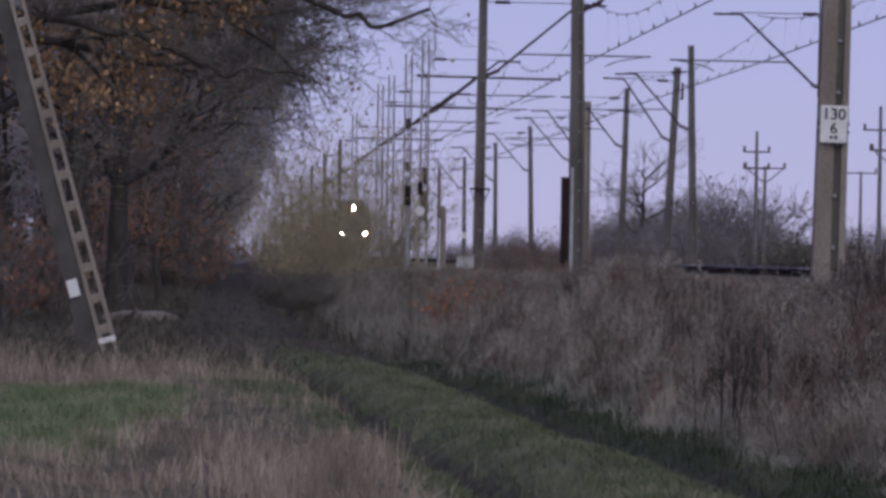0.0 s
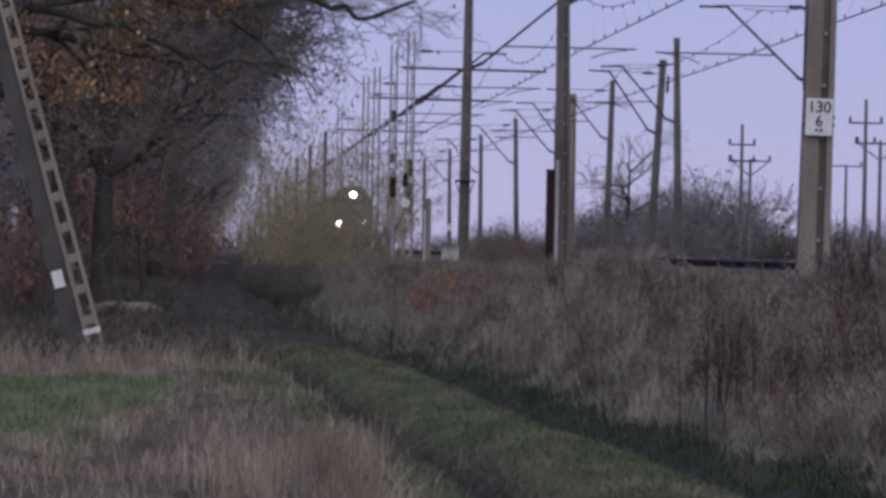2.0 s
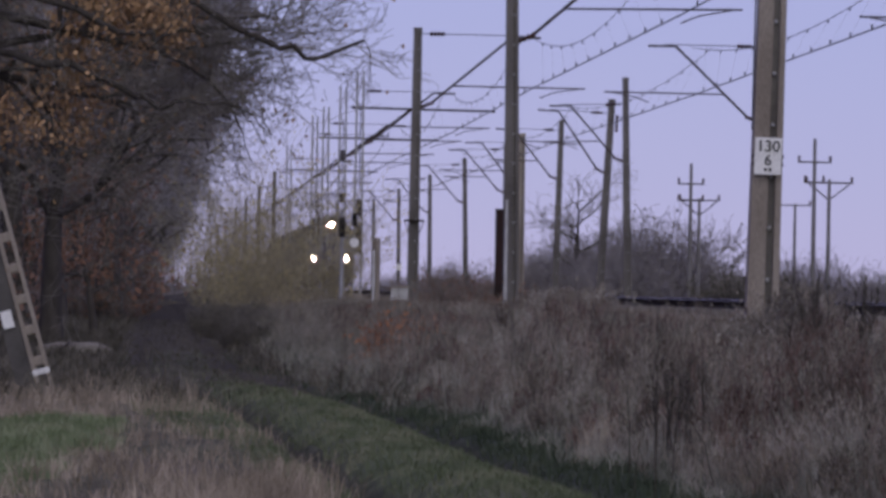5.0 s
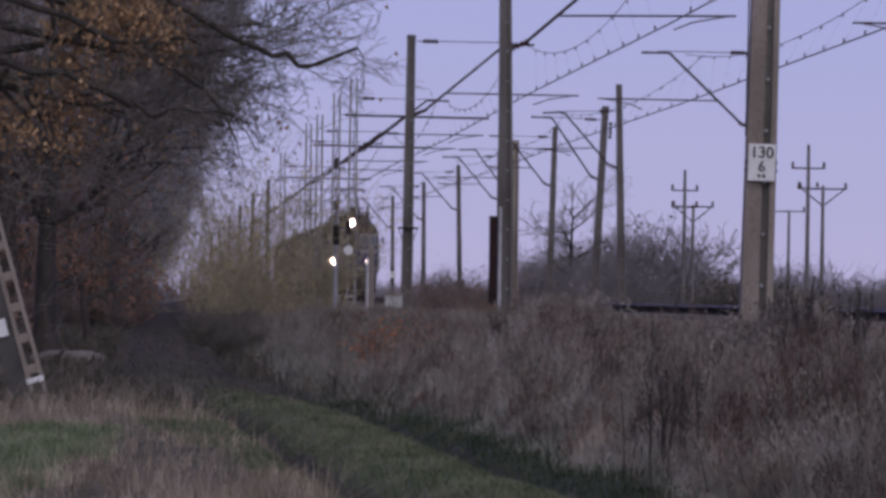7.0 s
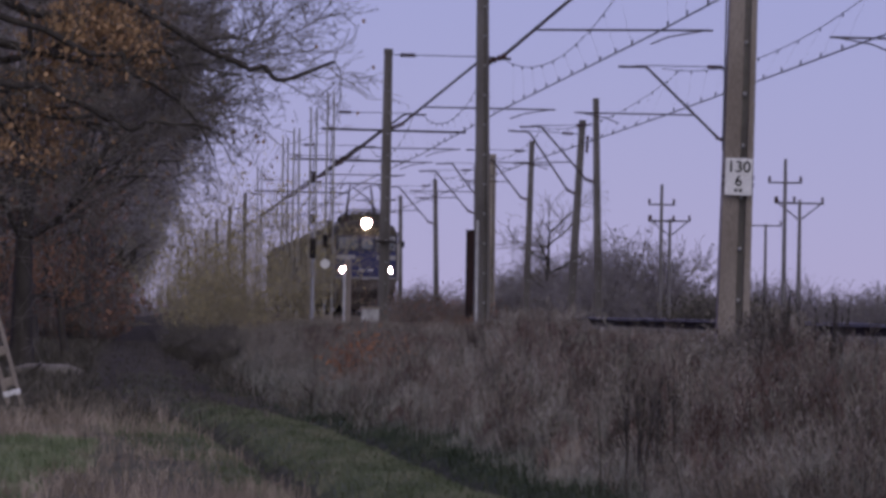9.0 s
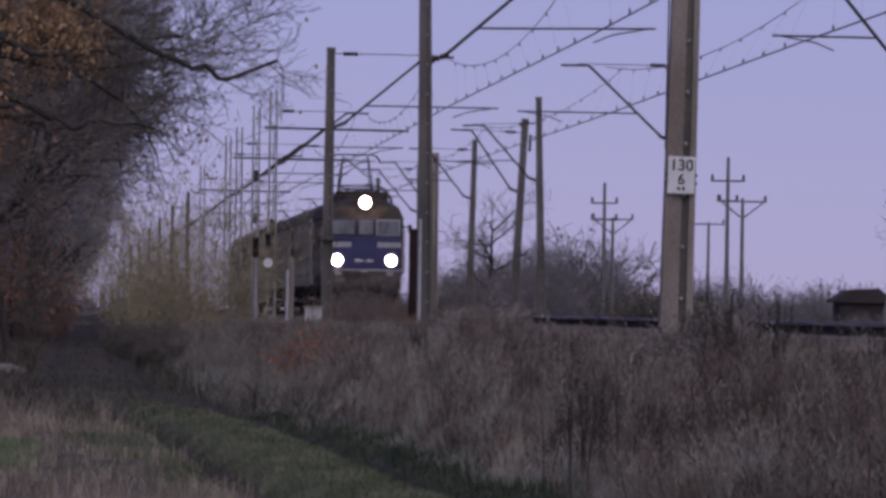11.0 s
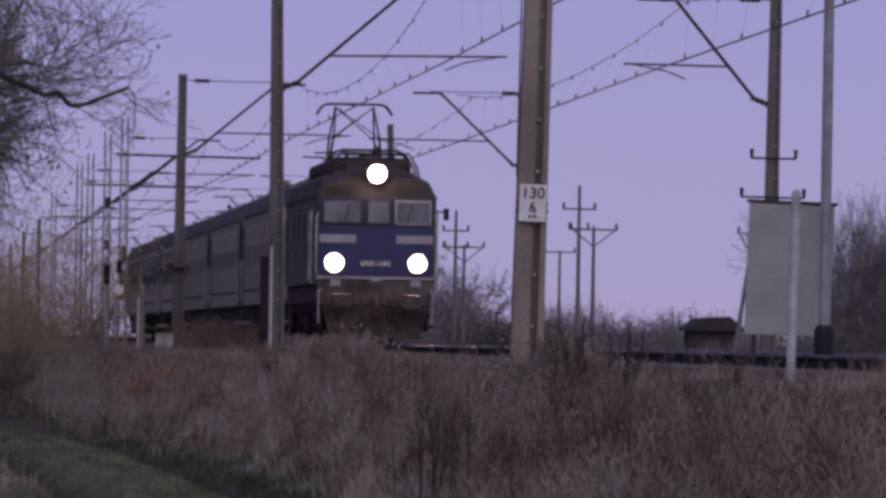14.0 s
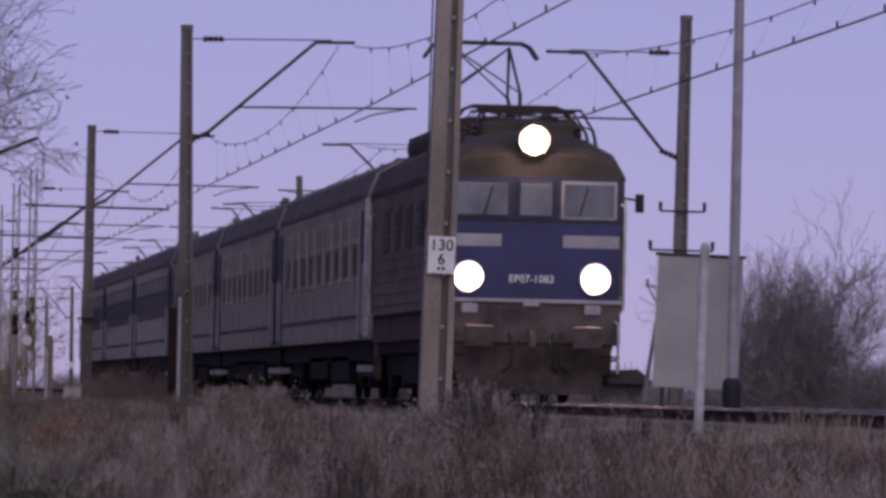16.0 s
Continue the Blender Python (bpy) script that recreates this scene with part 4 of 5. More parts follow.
                grow(rnd, p, e, length * rnd.uniform(0.45, 0.75), r1 * 0.62, depth - 1, out, tips, droop, kids, spread, minr)
    if depth <= 1:
        tips.append(tuple(p))


def oak(seed, h, leaves, leafmat, label, limbs=(), depth=4, name="oak_tree", leafspot=None, size=0.16, reach=None, twigmat="twig", fine=0.008, under=None):
    rnd = random.Random(seed)
    t = thing(name, Matrix.Identity(4), label, "tree", "trees at the wood's edge")
    trunk, out, tips = [], [], []
    p, d, r = Vector((0, 0, -0.2)), Vector((0, 0, 1)), 0.024 * h
    n = 8
    for i in range(n):
        d = (d + Vector((rnd.gauss(0, 0.06), rnd.gauss(0, 0.06), 0.1))).normalized()
        q = p + d * h * 0.75 / n
        trunk.append((*p, *q, r * (1.35 if i == 0 else 1 - 0.75 * i / n), r * (1 - 0.75 * (i + 1) / n)))
        p = q
        if i >= 2:
            for _ in range(2):
                a = rnd.uniform(0, 2 * math.pi)
                grow(rnd, p, (math.cos(a), math.sin(a), rnd.uniform(0.1, 0.8)), h * rnd.uniform(0.2, 0.32), r * 0.32 * (1 - 0.6 * i / n) + 0.02, depth - 1, out, tips, minr=fine)
    for z, dx, dy, dz, ln_, rr in limbs:
        grow(rnd, (0, 0, z), (dx, dy, dz), ln_, rr, depth, out, tips, 0.0, (2, 3), 0.7, 0.006)
    if reach:  # a close-grown crown of even width
        out = [q for q in out if math.hypot(q[3], q[4]) < reach * rnd.uniform(0.86, 1.0) and q[5] > 2.5]
        tips = [q for q in tips if math.hypot(q[0], q[1]) < reach]
    if under:  # the crown's slanting lower edge over the lane: x, z, slope
        x0, z0, k0 = under
        out = [q for q in out if q[3] < x0 - 2.4 or q[5] > z0 + k0 * (q[3] - x0) + rnd.gauss(0, 0.25)]
    S = np.array(out)
    thick = S[:, 6] > 0.028
    sticks("trunk", np.concatenate([np.array(trunk), S[thick]]), M["bark"], t, 8)
    sticks("crown", S[~thick], M[twigmat], t, 3)
    if leaves:
        g = np.random.default_rng(seed)
        T = np.array(tips)
        if leafspot:
            T = np.concatenate([T[(np.abs(T[:, 0] - a) < b) & (np.abs(T[:, 2] - c) < d)] for a, b, c, d in leafspot])
        P = T[g.integers(0, len(T), leaves)] + g.normal(0, 0.25, (leaves, 3))
        scraps("leaves", P, size, leafmat, t)
    return t


def boughs(tree, seed, lines):
    """Heavy crooked boughs, each from a few bends, with finer twigs along it."""
    rnd = random.Random(seed)
    for pts, r0, r1 in lines:
        big, small, tips = [], [], []
        pts = [pts[0]] + [tuple(c + rnd.gauss(0, 0.09) for c in p) for p in pts[1:]]
        n = len(pts) - 1
        p1 = Vector(pts[0])
        for i in range(n):
            a, b = Vector(pts[i]), Vector(pts[i + 1])
            for q in range(3):
                p0, p1 = p1, a.lerp(b, (q + 1) / 3) + Vector((rnd.gauss(0, 0.04), rnd.gauss(0, 0.04), rnd.gauss(0, 0.055)))
                k0, k1 = (i + q / 3) / n, (i + (q + 1) / 3) / n
                big.append((*p0, *p1, r0 + (r1 - r0) * k0, r0 + (r1 - r0) * k1))
                d = (p1 - p0).normalized()
                for _ in range(1):
                    e = d * 0.8 + Vector((rnd.gauss(0, 0.6), rnd.gauss(0, 0.6), rnd.gauss(0, 0.7)))
                    grow(rnd, p1, e, rnd.uniform(0.5, 1.1), 0.016, 2, small, tips, 0.0, (1, 3), 0.65, 0.005)
        bo = sticks("bough", big, M["bark"], tree, 7)
        sticks("twig_spray", small, M["twig"], bo, 3)


def shrub(seed, m, h, r, stems, leaves, leafmat, label, name="shrub", size=0.09, stem=0.012, mtwig="twig", depth=2, spread=0.5, thin=None):
    rnd = random.Random(seed)
    t = thing(name, m, label, "bush")
    out, tips = [], []
    for _ in range(stems):
        a, q = rnd.uniform(0, 2 * math.pi), r * math.sqrt(rnd.random()) * 0.8
        x, y = q * math.cos(a), q * math.sin(a)
        hh = h * rnd.uniform(0.32, 0.75) * (1 - 0.35 * (q / r) ** 2)
        grow(rnd, (x, y, -0.1), (x / r * 0.45 + rnd.gauss(0, 0.1), y / r * 0.45 + rnd.gauss(0, 0.1), 1), hh, stem * 2.2, depth, out, tips, 0, (1, 3), spread, stem * 0.6)
    if thin:  # an opening in the crown: x, z, radius
        out = [s for s in out if (s[3] - thin[0]) ** 2 + (0.7 * (s[5] - thin[1])) ** 2 > thin[2] ** 2 or rnd.random() < 0.22]
    sticks("bush_crown", out, M[mtwig], t)
    if leaves:
        g = np.random.default_rng(seed)
        S = np.array(out)
        P = S[g.integers(0, len(S), leaves), 3:6] + g.normal(0, 0.12, (leaves, 3))
        scraps("leaves", P, size, leafmat, t)
    return t


# ---- trees at the wood's edge ----
near_oak = oak(11, 15, 7000, M["oakleaf"], "old oak with dry brown leaves and long limbs",
               leafspot=((1.8, 1.6, 5.3, 0.85), (3.9, 1.2, 6.9, 0.55)), size=0.088,
               limbs=((7.0, 1, -0.05, -0.12, 4.6, 0.12), (8.0, 1, 0.1, -0.08, 5.0, 0.13), (6.0, 1, 0.2, -0.08, 3.6, 0.1), (10.4, 1, 0, 0.05, 5.0, 0.13)), depth=4, under=(6.6, 4.35, 1.14))
near_oak.matrix_basis = pose(-4.6, 138, -0.1)
boughs(near_oak, 8, (
    (((0.3, 0, 8.6), (1.6, -1, 8.3), (4.0, -1.5, 7.7), (5.9, -1.5, 6.8), (7.0, -1.5, 6.3), (7.6, -1.6, 6.05), (8.5, -1.6, 6.5)), 0.1, 0.03),
    (((0.2, 0, 8.0), (1.0, -1.2, 7.6), (3.1, -1.5, 7.0), (4.2, -1.5, 6.5), (4.8, -1.5, 6.35), (5.6, -1.4, 6.7)), 0.095, 0.03),
    (((0.2, 0, 6.4), (1.8, -1.2, 6.2), (3.3, -1.5, 5.6), (4.1, -1.5, 5.2), (4.5, -1.5, 5.05), (5.2, -1.5, 5.25), (6.1, -1.5, 5.2)), 0.09, 0.025)))
lane_oak = oak(15, 12, 900, M["oakleaf"], "slender dark oak standing before the wood", depth=3, size=0.1)
lane_oak.matrix_basis = pose(-2.5, 170, 0)
sapling = oak(16, 5.4, 2400, M["redleaf"], "young tree still full of russet leaves beside the lane", depth=3, name="young_tree", size=0.11)
sapling.matrix_basis = pose(-1.75, 204, 0)
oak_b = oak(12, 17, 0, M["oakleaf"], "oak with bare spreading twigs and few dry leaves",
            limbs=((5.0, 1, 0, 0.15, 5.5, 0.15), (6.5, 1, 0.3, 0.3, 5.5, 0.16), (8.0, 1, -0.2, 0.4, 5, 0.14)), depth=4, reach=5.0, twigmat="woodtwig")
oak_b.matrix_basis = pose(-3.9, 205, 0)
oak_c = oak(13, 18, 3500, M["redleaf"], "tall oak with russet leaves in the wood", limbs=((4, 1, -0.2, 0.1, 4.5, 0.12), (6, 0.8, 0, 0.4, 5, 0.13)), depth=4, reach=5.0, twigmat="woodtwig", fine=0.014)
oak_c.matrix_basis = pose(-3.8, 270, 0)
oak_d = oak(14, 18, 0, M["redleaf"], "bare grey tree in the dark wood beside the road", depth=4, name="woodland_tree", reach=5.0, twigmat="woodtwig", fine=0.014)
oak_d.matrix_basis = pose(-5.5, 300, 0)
rt = random.Random(5)
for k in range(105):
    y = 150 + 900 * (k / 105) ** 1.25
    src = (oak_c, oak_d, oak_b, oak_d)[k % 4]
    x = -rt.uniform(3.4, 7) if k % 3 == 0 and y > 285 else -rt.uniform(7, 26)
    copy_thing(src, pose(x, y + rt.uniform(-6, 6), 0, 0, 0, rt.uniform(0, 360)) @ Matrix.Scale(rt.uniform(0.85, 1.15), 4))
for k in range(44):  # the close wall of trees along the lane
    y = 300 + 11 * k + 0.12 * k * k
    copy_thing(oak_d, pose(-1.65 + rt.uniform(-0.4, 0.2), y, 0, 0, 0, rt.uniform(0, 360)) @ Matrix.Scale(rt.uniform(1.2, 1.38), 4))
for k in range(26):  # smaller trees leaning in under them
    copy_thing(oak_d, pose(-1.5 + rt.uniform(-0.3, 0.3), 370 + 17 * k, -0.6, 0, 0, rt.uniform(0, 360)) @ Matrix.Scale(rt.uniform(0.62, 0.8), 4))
under_a = shrub(21, pose(-5.0, 150, 0), 2.6, 1.6, 26, 900, M["redleaf"], "russet undergrowth below the oaks", "undergrowth", 0.12)
for k in range(26):
    copy_thing(under_a, pose(-rt.uniform(4.4, 11), rt.uniform(128, 420), 0, 0, 0, rt.uniform(0, 360)) @ Matrix.Scale(rt.uniform(0.6, 1.2), 4))

for k in range(22):
    copy_thing(under_a, pose(-2.3 + rt.uniform(-0.6, 0.4), 300 + 18 * k, 0, 0, 0, rt.uniform(0, 360)) @ Matrix.Scale(rt.uniform(0.9, 1.5), 4))

# ---- bushes by the railway ----
willow = shrub(31, pose(4.1, 250, 0.4), 5.7, 2.6, 52, 3500, M["yellowleaf"], "tall willow scrub with thin yellow-green leaves beside the line", "willow_bush", 0.075, 0.010, mtwig="yellowtwig", depth=2, spread=0.3, thin=(1.0, 2.5, 1.15))
copy_thing(willow, pose(3.5, 268, 0.3, 0, 0, 25) @ Matrix.Scale(0.85, 4))
copy_thing(willow, pose(3.2, 235, 0.5, 0, 0, 200) @ Matrix.Scale(0.62, 4))
shrub(37, pose(5.7, 242, 0.6), 4.4, 1.25, 24, 900, M["yellowleaf"], "thin upright willow shoots at the edge of the scrub", "willow_bush", 0.065, 0.009, mtwig="yellowtwig", depth=2, spread=0.28)
copy_thing(willow, pose(3.2, 290, 0.2, 0, 0, 140) @ Matrix.Scale(0.6, 4))
brush = shrub(32, pose(8.7, 184, 0.9), 1.1, 0.9, 40, 1200, M["redleaf"], "low russet brush at the foot of a mast", "brush", 0.05, 0.005)
plume = shrub(36, pose(7.8, 128, 0.75), 1.0, 0.6, 46, 2600, M["plumehead"], "pale feathery dry weeds beside the track", "plume_weed", 0.05, 0.005)
for x, y, s in ((7.4, 121, 0.9), (8.2, 135, 1.0), (7.6, 142, 1.05), (8.4, 124, 0.8), (7.0, 114, 0.8), (8.0, 108, 0.75), (8.3, 148, 1.0), (7.3, 104, 0.7), (8.6, 96, 0.6), (8.1, 82, 0.55), (7.7, 160, 1.1), (8.5, 76, 0.5), (8.6, 112, 0.7), (7.3, 88, 1.15), (7.0, 84, 1.1), (7.6, 93, 1.2), (6.7, 78, 1.1), (7.9, 99, 1.1), (7.2, 95, 1.0), (6.4, 72, 1.0), (7.5, 82, 1.1), (6.9, 66, 0.9), (7.7, 76, 1.0), (7.3, 80, 1.0), (6.9, 75, 0.9), (7.1, 126, 1.0), (7.8, 131, 0.9), (7.9, 138, 1.0), (7.5, 133, 0.9)):
    s = s * (1.12 if 0.052 < x / y < 0.064 or 0.088 < x / y < 0.096 else 0.6)
    copy_thing(plume, pose(x, y, 0.9, 0, 0, 53 * y) @ Matrix.Scale(0.62 * s, 4))
rusty = shrub(35, pose(4.0, 118, 0.14), 1.3, 0.4, 34, 1500, M["rustleaf"], "small rusty orange tuft on the bank", "rusty_tuft", 0.05, 0.005)
for x, y, s in ((8.6, 158, 0.6), (7.5, 146, 0.5), (8.4, 165, 0.65), (8.0, 99, 0.4), (8.5, 85, 0.4), (8.5, 196, 1.15), (8.9, 205, 1.3), (8.2, 212, 1.1), (8.7, 222, 1.2), (8.0, 190, 0.9)):
    copy_thing(brush, pose(x, y, 0.95, 0, 0, 97 * y) @ Matrix.Scale(s, 4))
copy_thing(rusty, pose(4.35, 122, 0.17, 0, 0, 70) @ Matrix.Scale(0.85, 4))


def dock(seed, m, h):
    """A dead many-stemmed weed: dark upright stalks with knobbly seed spikes."""
    rnd = random.Random(seed)
    t = thing("dead_weed", m, "dark dead weed with upright stalks and knobbly seed spikes", "weed", "dead weeds on the bank")
    stems, seeds = [], []
    for k in range(7):
        a, r = rnd.uniform(0, 2 * math.pi), rnd.uniform(0.0, 0.2)
        p, d = Vector((r * math.cos(a), r * math.sin(a), -0.05)), Vector((rnd.gauss(0, 0.05), rnd.gauss(0, 0.05), 1)).normalized()
        hh = h * rnd.uniform(0.55, 1.0)
        for i in range(6):
            d = (d + Vector((rnd.gauss(0, 0.05), rnd.gauss(0, 0.05), 0.12))).normalized()
            q = p + d * hh / 6
            stems.append((*p, *q, 0.011 - 0.0012 * i, 0.0098 - 0.0012 * i))
            p = q
            if i > 1:
                for _ in range(3):
                    e = (d + Vector((rnd.gauss(0, 0.45), rnd.gauss(0, 0.45), 0.5))).normalized() * rnd.uniform(0.08, 0.2)
                    stems.append((*p, *(p + e), 0.005, 0.003))
                    seeds += [p + e * rnd.uniform(0.4, 1.0) + Vector([rnd.gauss(0, 0.012) for _ in range(3)]) for _ in range(2)]
    sticks("stalk", stems, M["bark"], t, 4)
    tagged(scraps("seed_fluff", np.array([tuple(v) for v in seeds]), 0.028, M["dryweed"], t), kind="stuff")
    return t


dead = dock(61, pose(4.41, 60.75, 0.1), 1.15)
for x, y, sc in ((4.66, 61.6, 0.8), (6.35, 69.5, 1.0), (6.6, 71, 0.95), (6.75, 68, 0.9), (6.5, 73.5, 0.85), (5.0, 77, 0.75), (5.6, 90, 0.85), (6.1, 100, 0.8), (5.2, 66.5, 0.7), (5.9, 84, 0.8),
                 (6.9, 79, 0.7), (5.4, 110, 0.8), (4.9, 95, 0.6), (7.1, 62, 0.6), (6.3, 58, 0.65)):
    copy_thing(dead, pose(x, y, float(height(np.array(x), np.array(y))), 0, 0, 67 * y) @ Matrix.Scale(sc, 4))
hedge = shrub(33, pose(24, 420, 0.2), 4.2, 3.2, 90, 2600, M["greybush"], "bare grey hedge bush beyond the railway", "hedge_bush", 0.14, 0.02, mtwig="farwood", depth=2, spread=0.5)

for x, y, s in ((22.4, 400, 0.8), (24.6, 415, 0.95), (26.0, 405, 0.9), (28.6, 420, 1.3), (30.3, 425, 1.35), (31.4, 432, 0.8), (33.4, 450, 0.75), (36.0, 470, 0.65), (38.6, 480, 0.7),
                (33.0, 372, 0.8), (36.5, 390, 0.8), (41, 400, 0.7), (43.5, 405, 0.75), (46, 402, 0.6), (50, 400, 0.55), (54, 395, 0.5), (19.5, 470, 0.75), (17, 520, 0.6), (58, 390, 0.45),
                (48, 420, 0.65), (62, 420, 0.55), (40, 330, 0.45), (35.8, 322, 0.36), (38.3, 324, 0.42), (37.0, 318, 0.25)):
    copy_thing(hedge, pose(x, y, 0.1, 0, 0, rt.uniform(0, 360)) @ Matrix.Scale(s, 4))
dense = shrub(38, pose(25.5, 312, 0.2), 2.4, 1.7, 120, 5200, M["darkbush"], "dense dark scrub bush beyond the railway", "scrub_bush", 0.1, 0.012, depth=2, spread=0.55)
for x, y, s in ((1.9, 204, 0.34), (2.4, 190, 0.28), (2.9, 217, 0.36), (1.8, 228, 0.4), (3.3, 208, 0.32), (2.0, 178, 0.24), (3.1, 232, 0.4), (2.8, 176, 0.26), (27.2, 318, 1.0), (28.9, 325, 0.85), (20.2, 350, 0.6)):
    copy_thing(dense, pose(x, y, 0.12, 0, 0, 41 * y) @ Matrix.Scale(s, 4))
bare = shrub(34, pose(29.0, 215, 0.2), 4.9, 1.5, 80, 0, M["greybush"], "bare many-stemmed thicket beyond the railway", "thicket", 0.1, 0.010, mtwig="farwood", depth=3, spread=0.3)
copy_thing(bare, pose(33.6, 226, 0.2, 0, 0, 90) @ Matrix.Scale(0.5, 4))
for x, y, s in ((31, 232, 0.5), (32.4, 236, 0.62), (33.8, 240, 0.62), (35.4, 245, 0.6), (37, 250, 0.6), (39, 255, 0.6), (29.5, 238, 0.42), (41.5, 262, 0.55)):
    copy_thing(hedge, pose(x, y, 0.1, 0, 0, 31 * y) @ Matrix.Scale(s, 4))
tree_far = oak(41, 6.5, 0, M["greybush"], "small bare tree beyond the railway", depth=3, name="bare_tree")
tree_far.matrix_basis = pose(24.2, 410, 0.2) @ Matrix.Scale(1.3, 4)


# ---- far woods ----
def far_woods():
    g = np.random.default_rng(3)
    S = []
    for x in np.arange(-60, 330, 0.8):
        y = 1150 + 60 * math.sin(x * 0.05)
        h = 4.0 + 2.5 * math.sin(x * 0.11) + g.uniform(-1.5, 2.0)
        for _ in range(5):
            q = x + g.normal(0, 0.6)
            S.append((q, y, -1, q + g.normal(0, 0.7), y, max(1.0, h * g.uniform(0.5, 1)), 0.22, 0.05))
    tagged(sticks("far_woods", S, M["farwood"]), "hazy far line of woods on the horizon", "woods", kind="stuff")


far_woods()


# ---- grass and weeds ----
def scatter(n, x0, x1, y0, y1, power=1.6):
    y = y0 + (y1 - y0) * rng.random(n) ** power
    return rng.uniform(x0, x1, n), y


def patchy(x, y):
    return 0.5 + 0.35 * np.sin(x * 0.9 + 1.7 * np.sin(y * 0.13)) * np.sin(y * 0.21 + x * 0.4) + 0.15 * np.sin(y * 0.9 + 2 * x)


def weeds():
    # tall dry weeds on the bank, in clumps of their own height and lean
    n = 2100
    cx, cy = scatter(n, 2.9, 8.6, 40, 300, 1.75)
    keep = (cx > road(cy) + 1.9 + 0.3 * lump(cx, cy))
    cx, cy = cx[keep], cy[keep]
    n = len(cx)
    ch = rng.uniform(0.35, 1.0, n) * (0.6 + 0.6 * patchy(cx * 1.3, cy * 0.8))
    lean = rng.normal(0, 0.12, n)
    k = rng.integers(0, n, 52000)
    spread = rng.uniform(0.12, 0.42, n)[k]
    x, y = cx[k] + rng.normal(0, 1, len(k)) * spread, cy[k] + rng.normal(0, 1.6, len(k)) * spread
    ok = (x < 9.0) & (x > road(y) + 1.5)
    x, y, k = x[ok], y[ok], k[ok]
    room = 1.22 + 0.12 * lump(x * 1.3, y * 0.8) + np.where(rng.random(len(x)) < 0.04, 0.3, 0) - height(x, y)
    h = np.minimum(np.minimum(ch[k], 0.16 + 0.5 * np.maximum(x - road(y) - 1.6, 0)), np.maximum(room, 0.12)) * rng.uniform(0.45, 1.1, len(x))
    x = x + lean[k] * 0.1
    high = x + 0.5 * lump(x * 0.8, y * 0.4) > 5.0
    for nm, sel, mt, lb in (("dry_weeds", ~high, "dryweed", "tall dry brown weeds on the railway bank"), ("russet_weeds", high, "maroonweed", "russet dry weeds along the top of the bank")):
        tagged(blades(nm, x[sel], y[sel], h[sel], rng.uniform(0.005, 0.013, sel.sum()), M[mt], 0.2), lb, "weeds", kind="stuff")
    s = rng.random(len(x)) < 0.5
    xs, ys, hs = x[s], y[s], h[s]
    P = []
    for q in range(9):
        f = 1.0 - rng.uniform(0, 0.6, len(xs)) ** 1.5
        P.append(np.stack([xs + rng.normal(0, 0.035, len(xs)), ys + rng.normal(0, 0.04, len(xs)), height(xs, ys) + hs * f], 1))
    tagged(sprigs("seed_heads", np.concatenate(P), 0.09, 0.006, M["plumehead"]), "brown seed heads of the dry weeds", "weeds", kind="stuff")
    # clumps of tall feathery weeds, each of one kind
    m = 620
    cx, cy = scatter(m, 3.3, 8.7, 42, 200, 1.5)
    kind = rng.random(m) + 0.12 * lump(cx * 0.8, cy * 0.3) + np.where(cx > 5.3, 0.2, -0.12)
    ch = rng.uniform(0.5, 1.15, m)
    k = rng.integers(0, m, 4600)
    x, y = cx[k] + rng.normal(0, 0.13, len(k)), cy[k] + rng.normal(0, 0.3, len(k))
    az = x / y
    tall = ((az > 0.053) & (az < 0.062)) | ((az > 0.088) & (az < 0.096))
    room = np.where(tall, 1.5, 1.28) + 0.07 * lump(x * 1.7, y * 0.5) - height(x, y)
    h = np.minimum(np.minimum(ch[k] * rng.uniform(0.7, 1.1, len(k)), 0.15 + 0.55 * np.maximum(x - road(y) - 1.5, 0)), np.maximum(room, 0.2) * rng.uniform(0.8, 1.05, len(k)))
    ok = (x > road(y) + 1.7) & (x < 8.9)
    for nm, a, b, mt in (("grey_plumes", -9, 0.42, "plumehead"), ("brown_plumes", 0.42, 0.66, "dryweed"), ("maroon_plumes", 0.66, 9, "maroonweed")):
        s = ok & (kind[k] >= a) & (kind[k] < b)
        plumes(nm, x[s], y[s], h[s], M["iron"], M[mt])
    # tall nodding plumes in two clumps at the top of the bank
    y = np.concatenate([rng.uniform(112, 146, 70), rng.uniform(78, 92, 26)])
    x = y * np.concatenate([rng.uniform(0.053, 0.0635, 70), rng.uniform(0.0885, 0.0945, 26)])
    h = np.minimum(rng.uniform(0.7, 1.0, 96), rng.uniform(1.45, 1.72, 96) - height(x, y))
    plumes("nodding_plumes", x, y, h, M["twig"], M["plumehead"], 90, 1.5)
    # a few tall dark stalks
    x, y = scatter(110, 3.6, 8.4, 44, 190, 1.6)
    h = np.minimum(rng.uniform(0.7, 1.25, len(x)), np.maximum(1.62 - height(x, y), 0.2))
    tagged(blades("dead_stalks", x, y, h, np.full(len(x), 0.013), M["bark"], 0.22), "dark dead stalks standing above the weeds", "weeds", kind="stuff")
    # paler grass low on the bank, in patches
    x, y = scatter(85000, 2.4, 7.6, 40, 240, 1.7)
    keep = (x > road(y) + 1.5 + 0.3 * lump(x, y)) & (rng.random(len(x)) < 1.3 - 0.9 * patchy(x * 1.6, y * 1.5) - 0.12 * (x - 3))
    x, y = x[keep], y[keep]
    room = np.maximum(1.3 - height(x, y), 0.15)
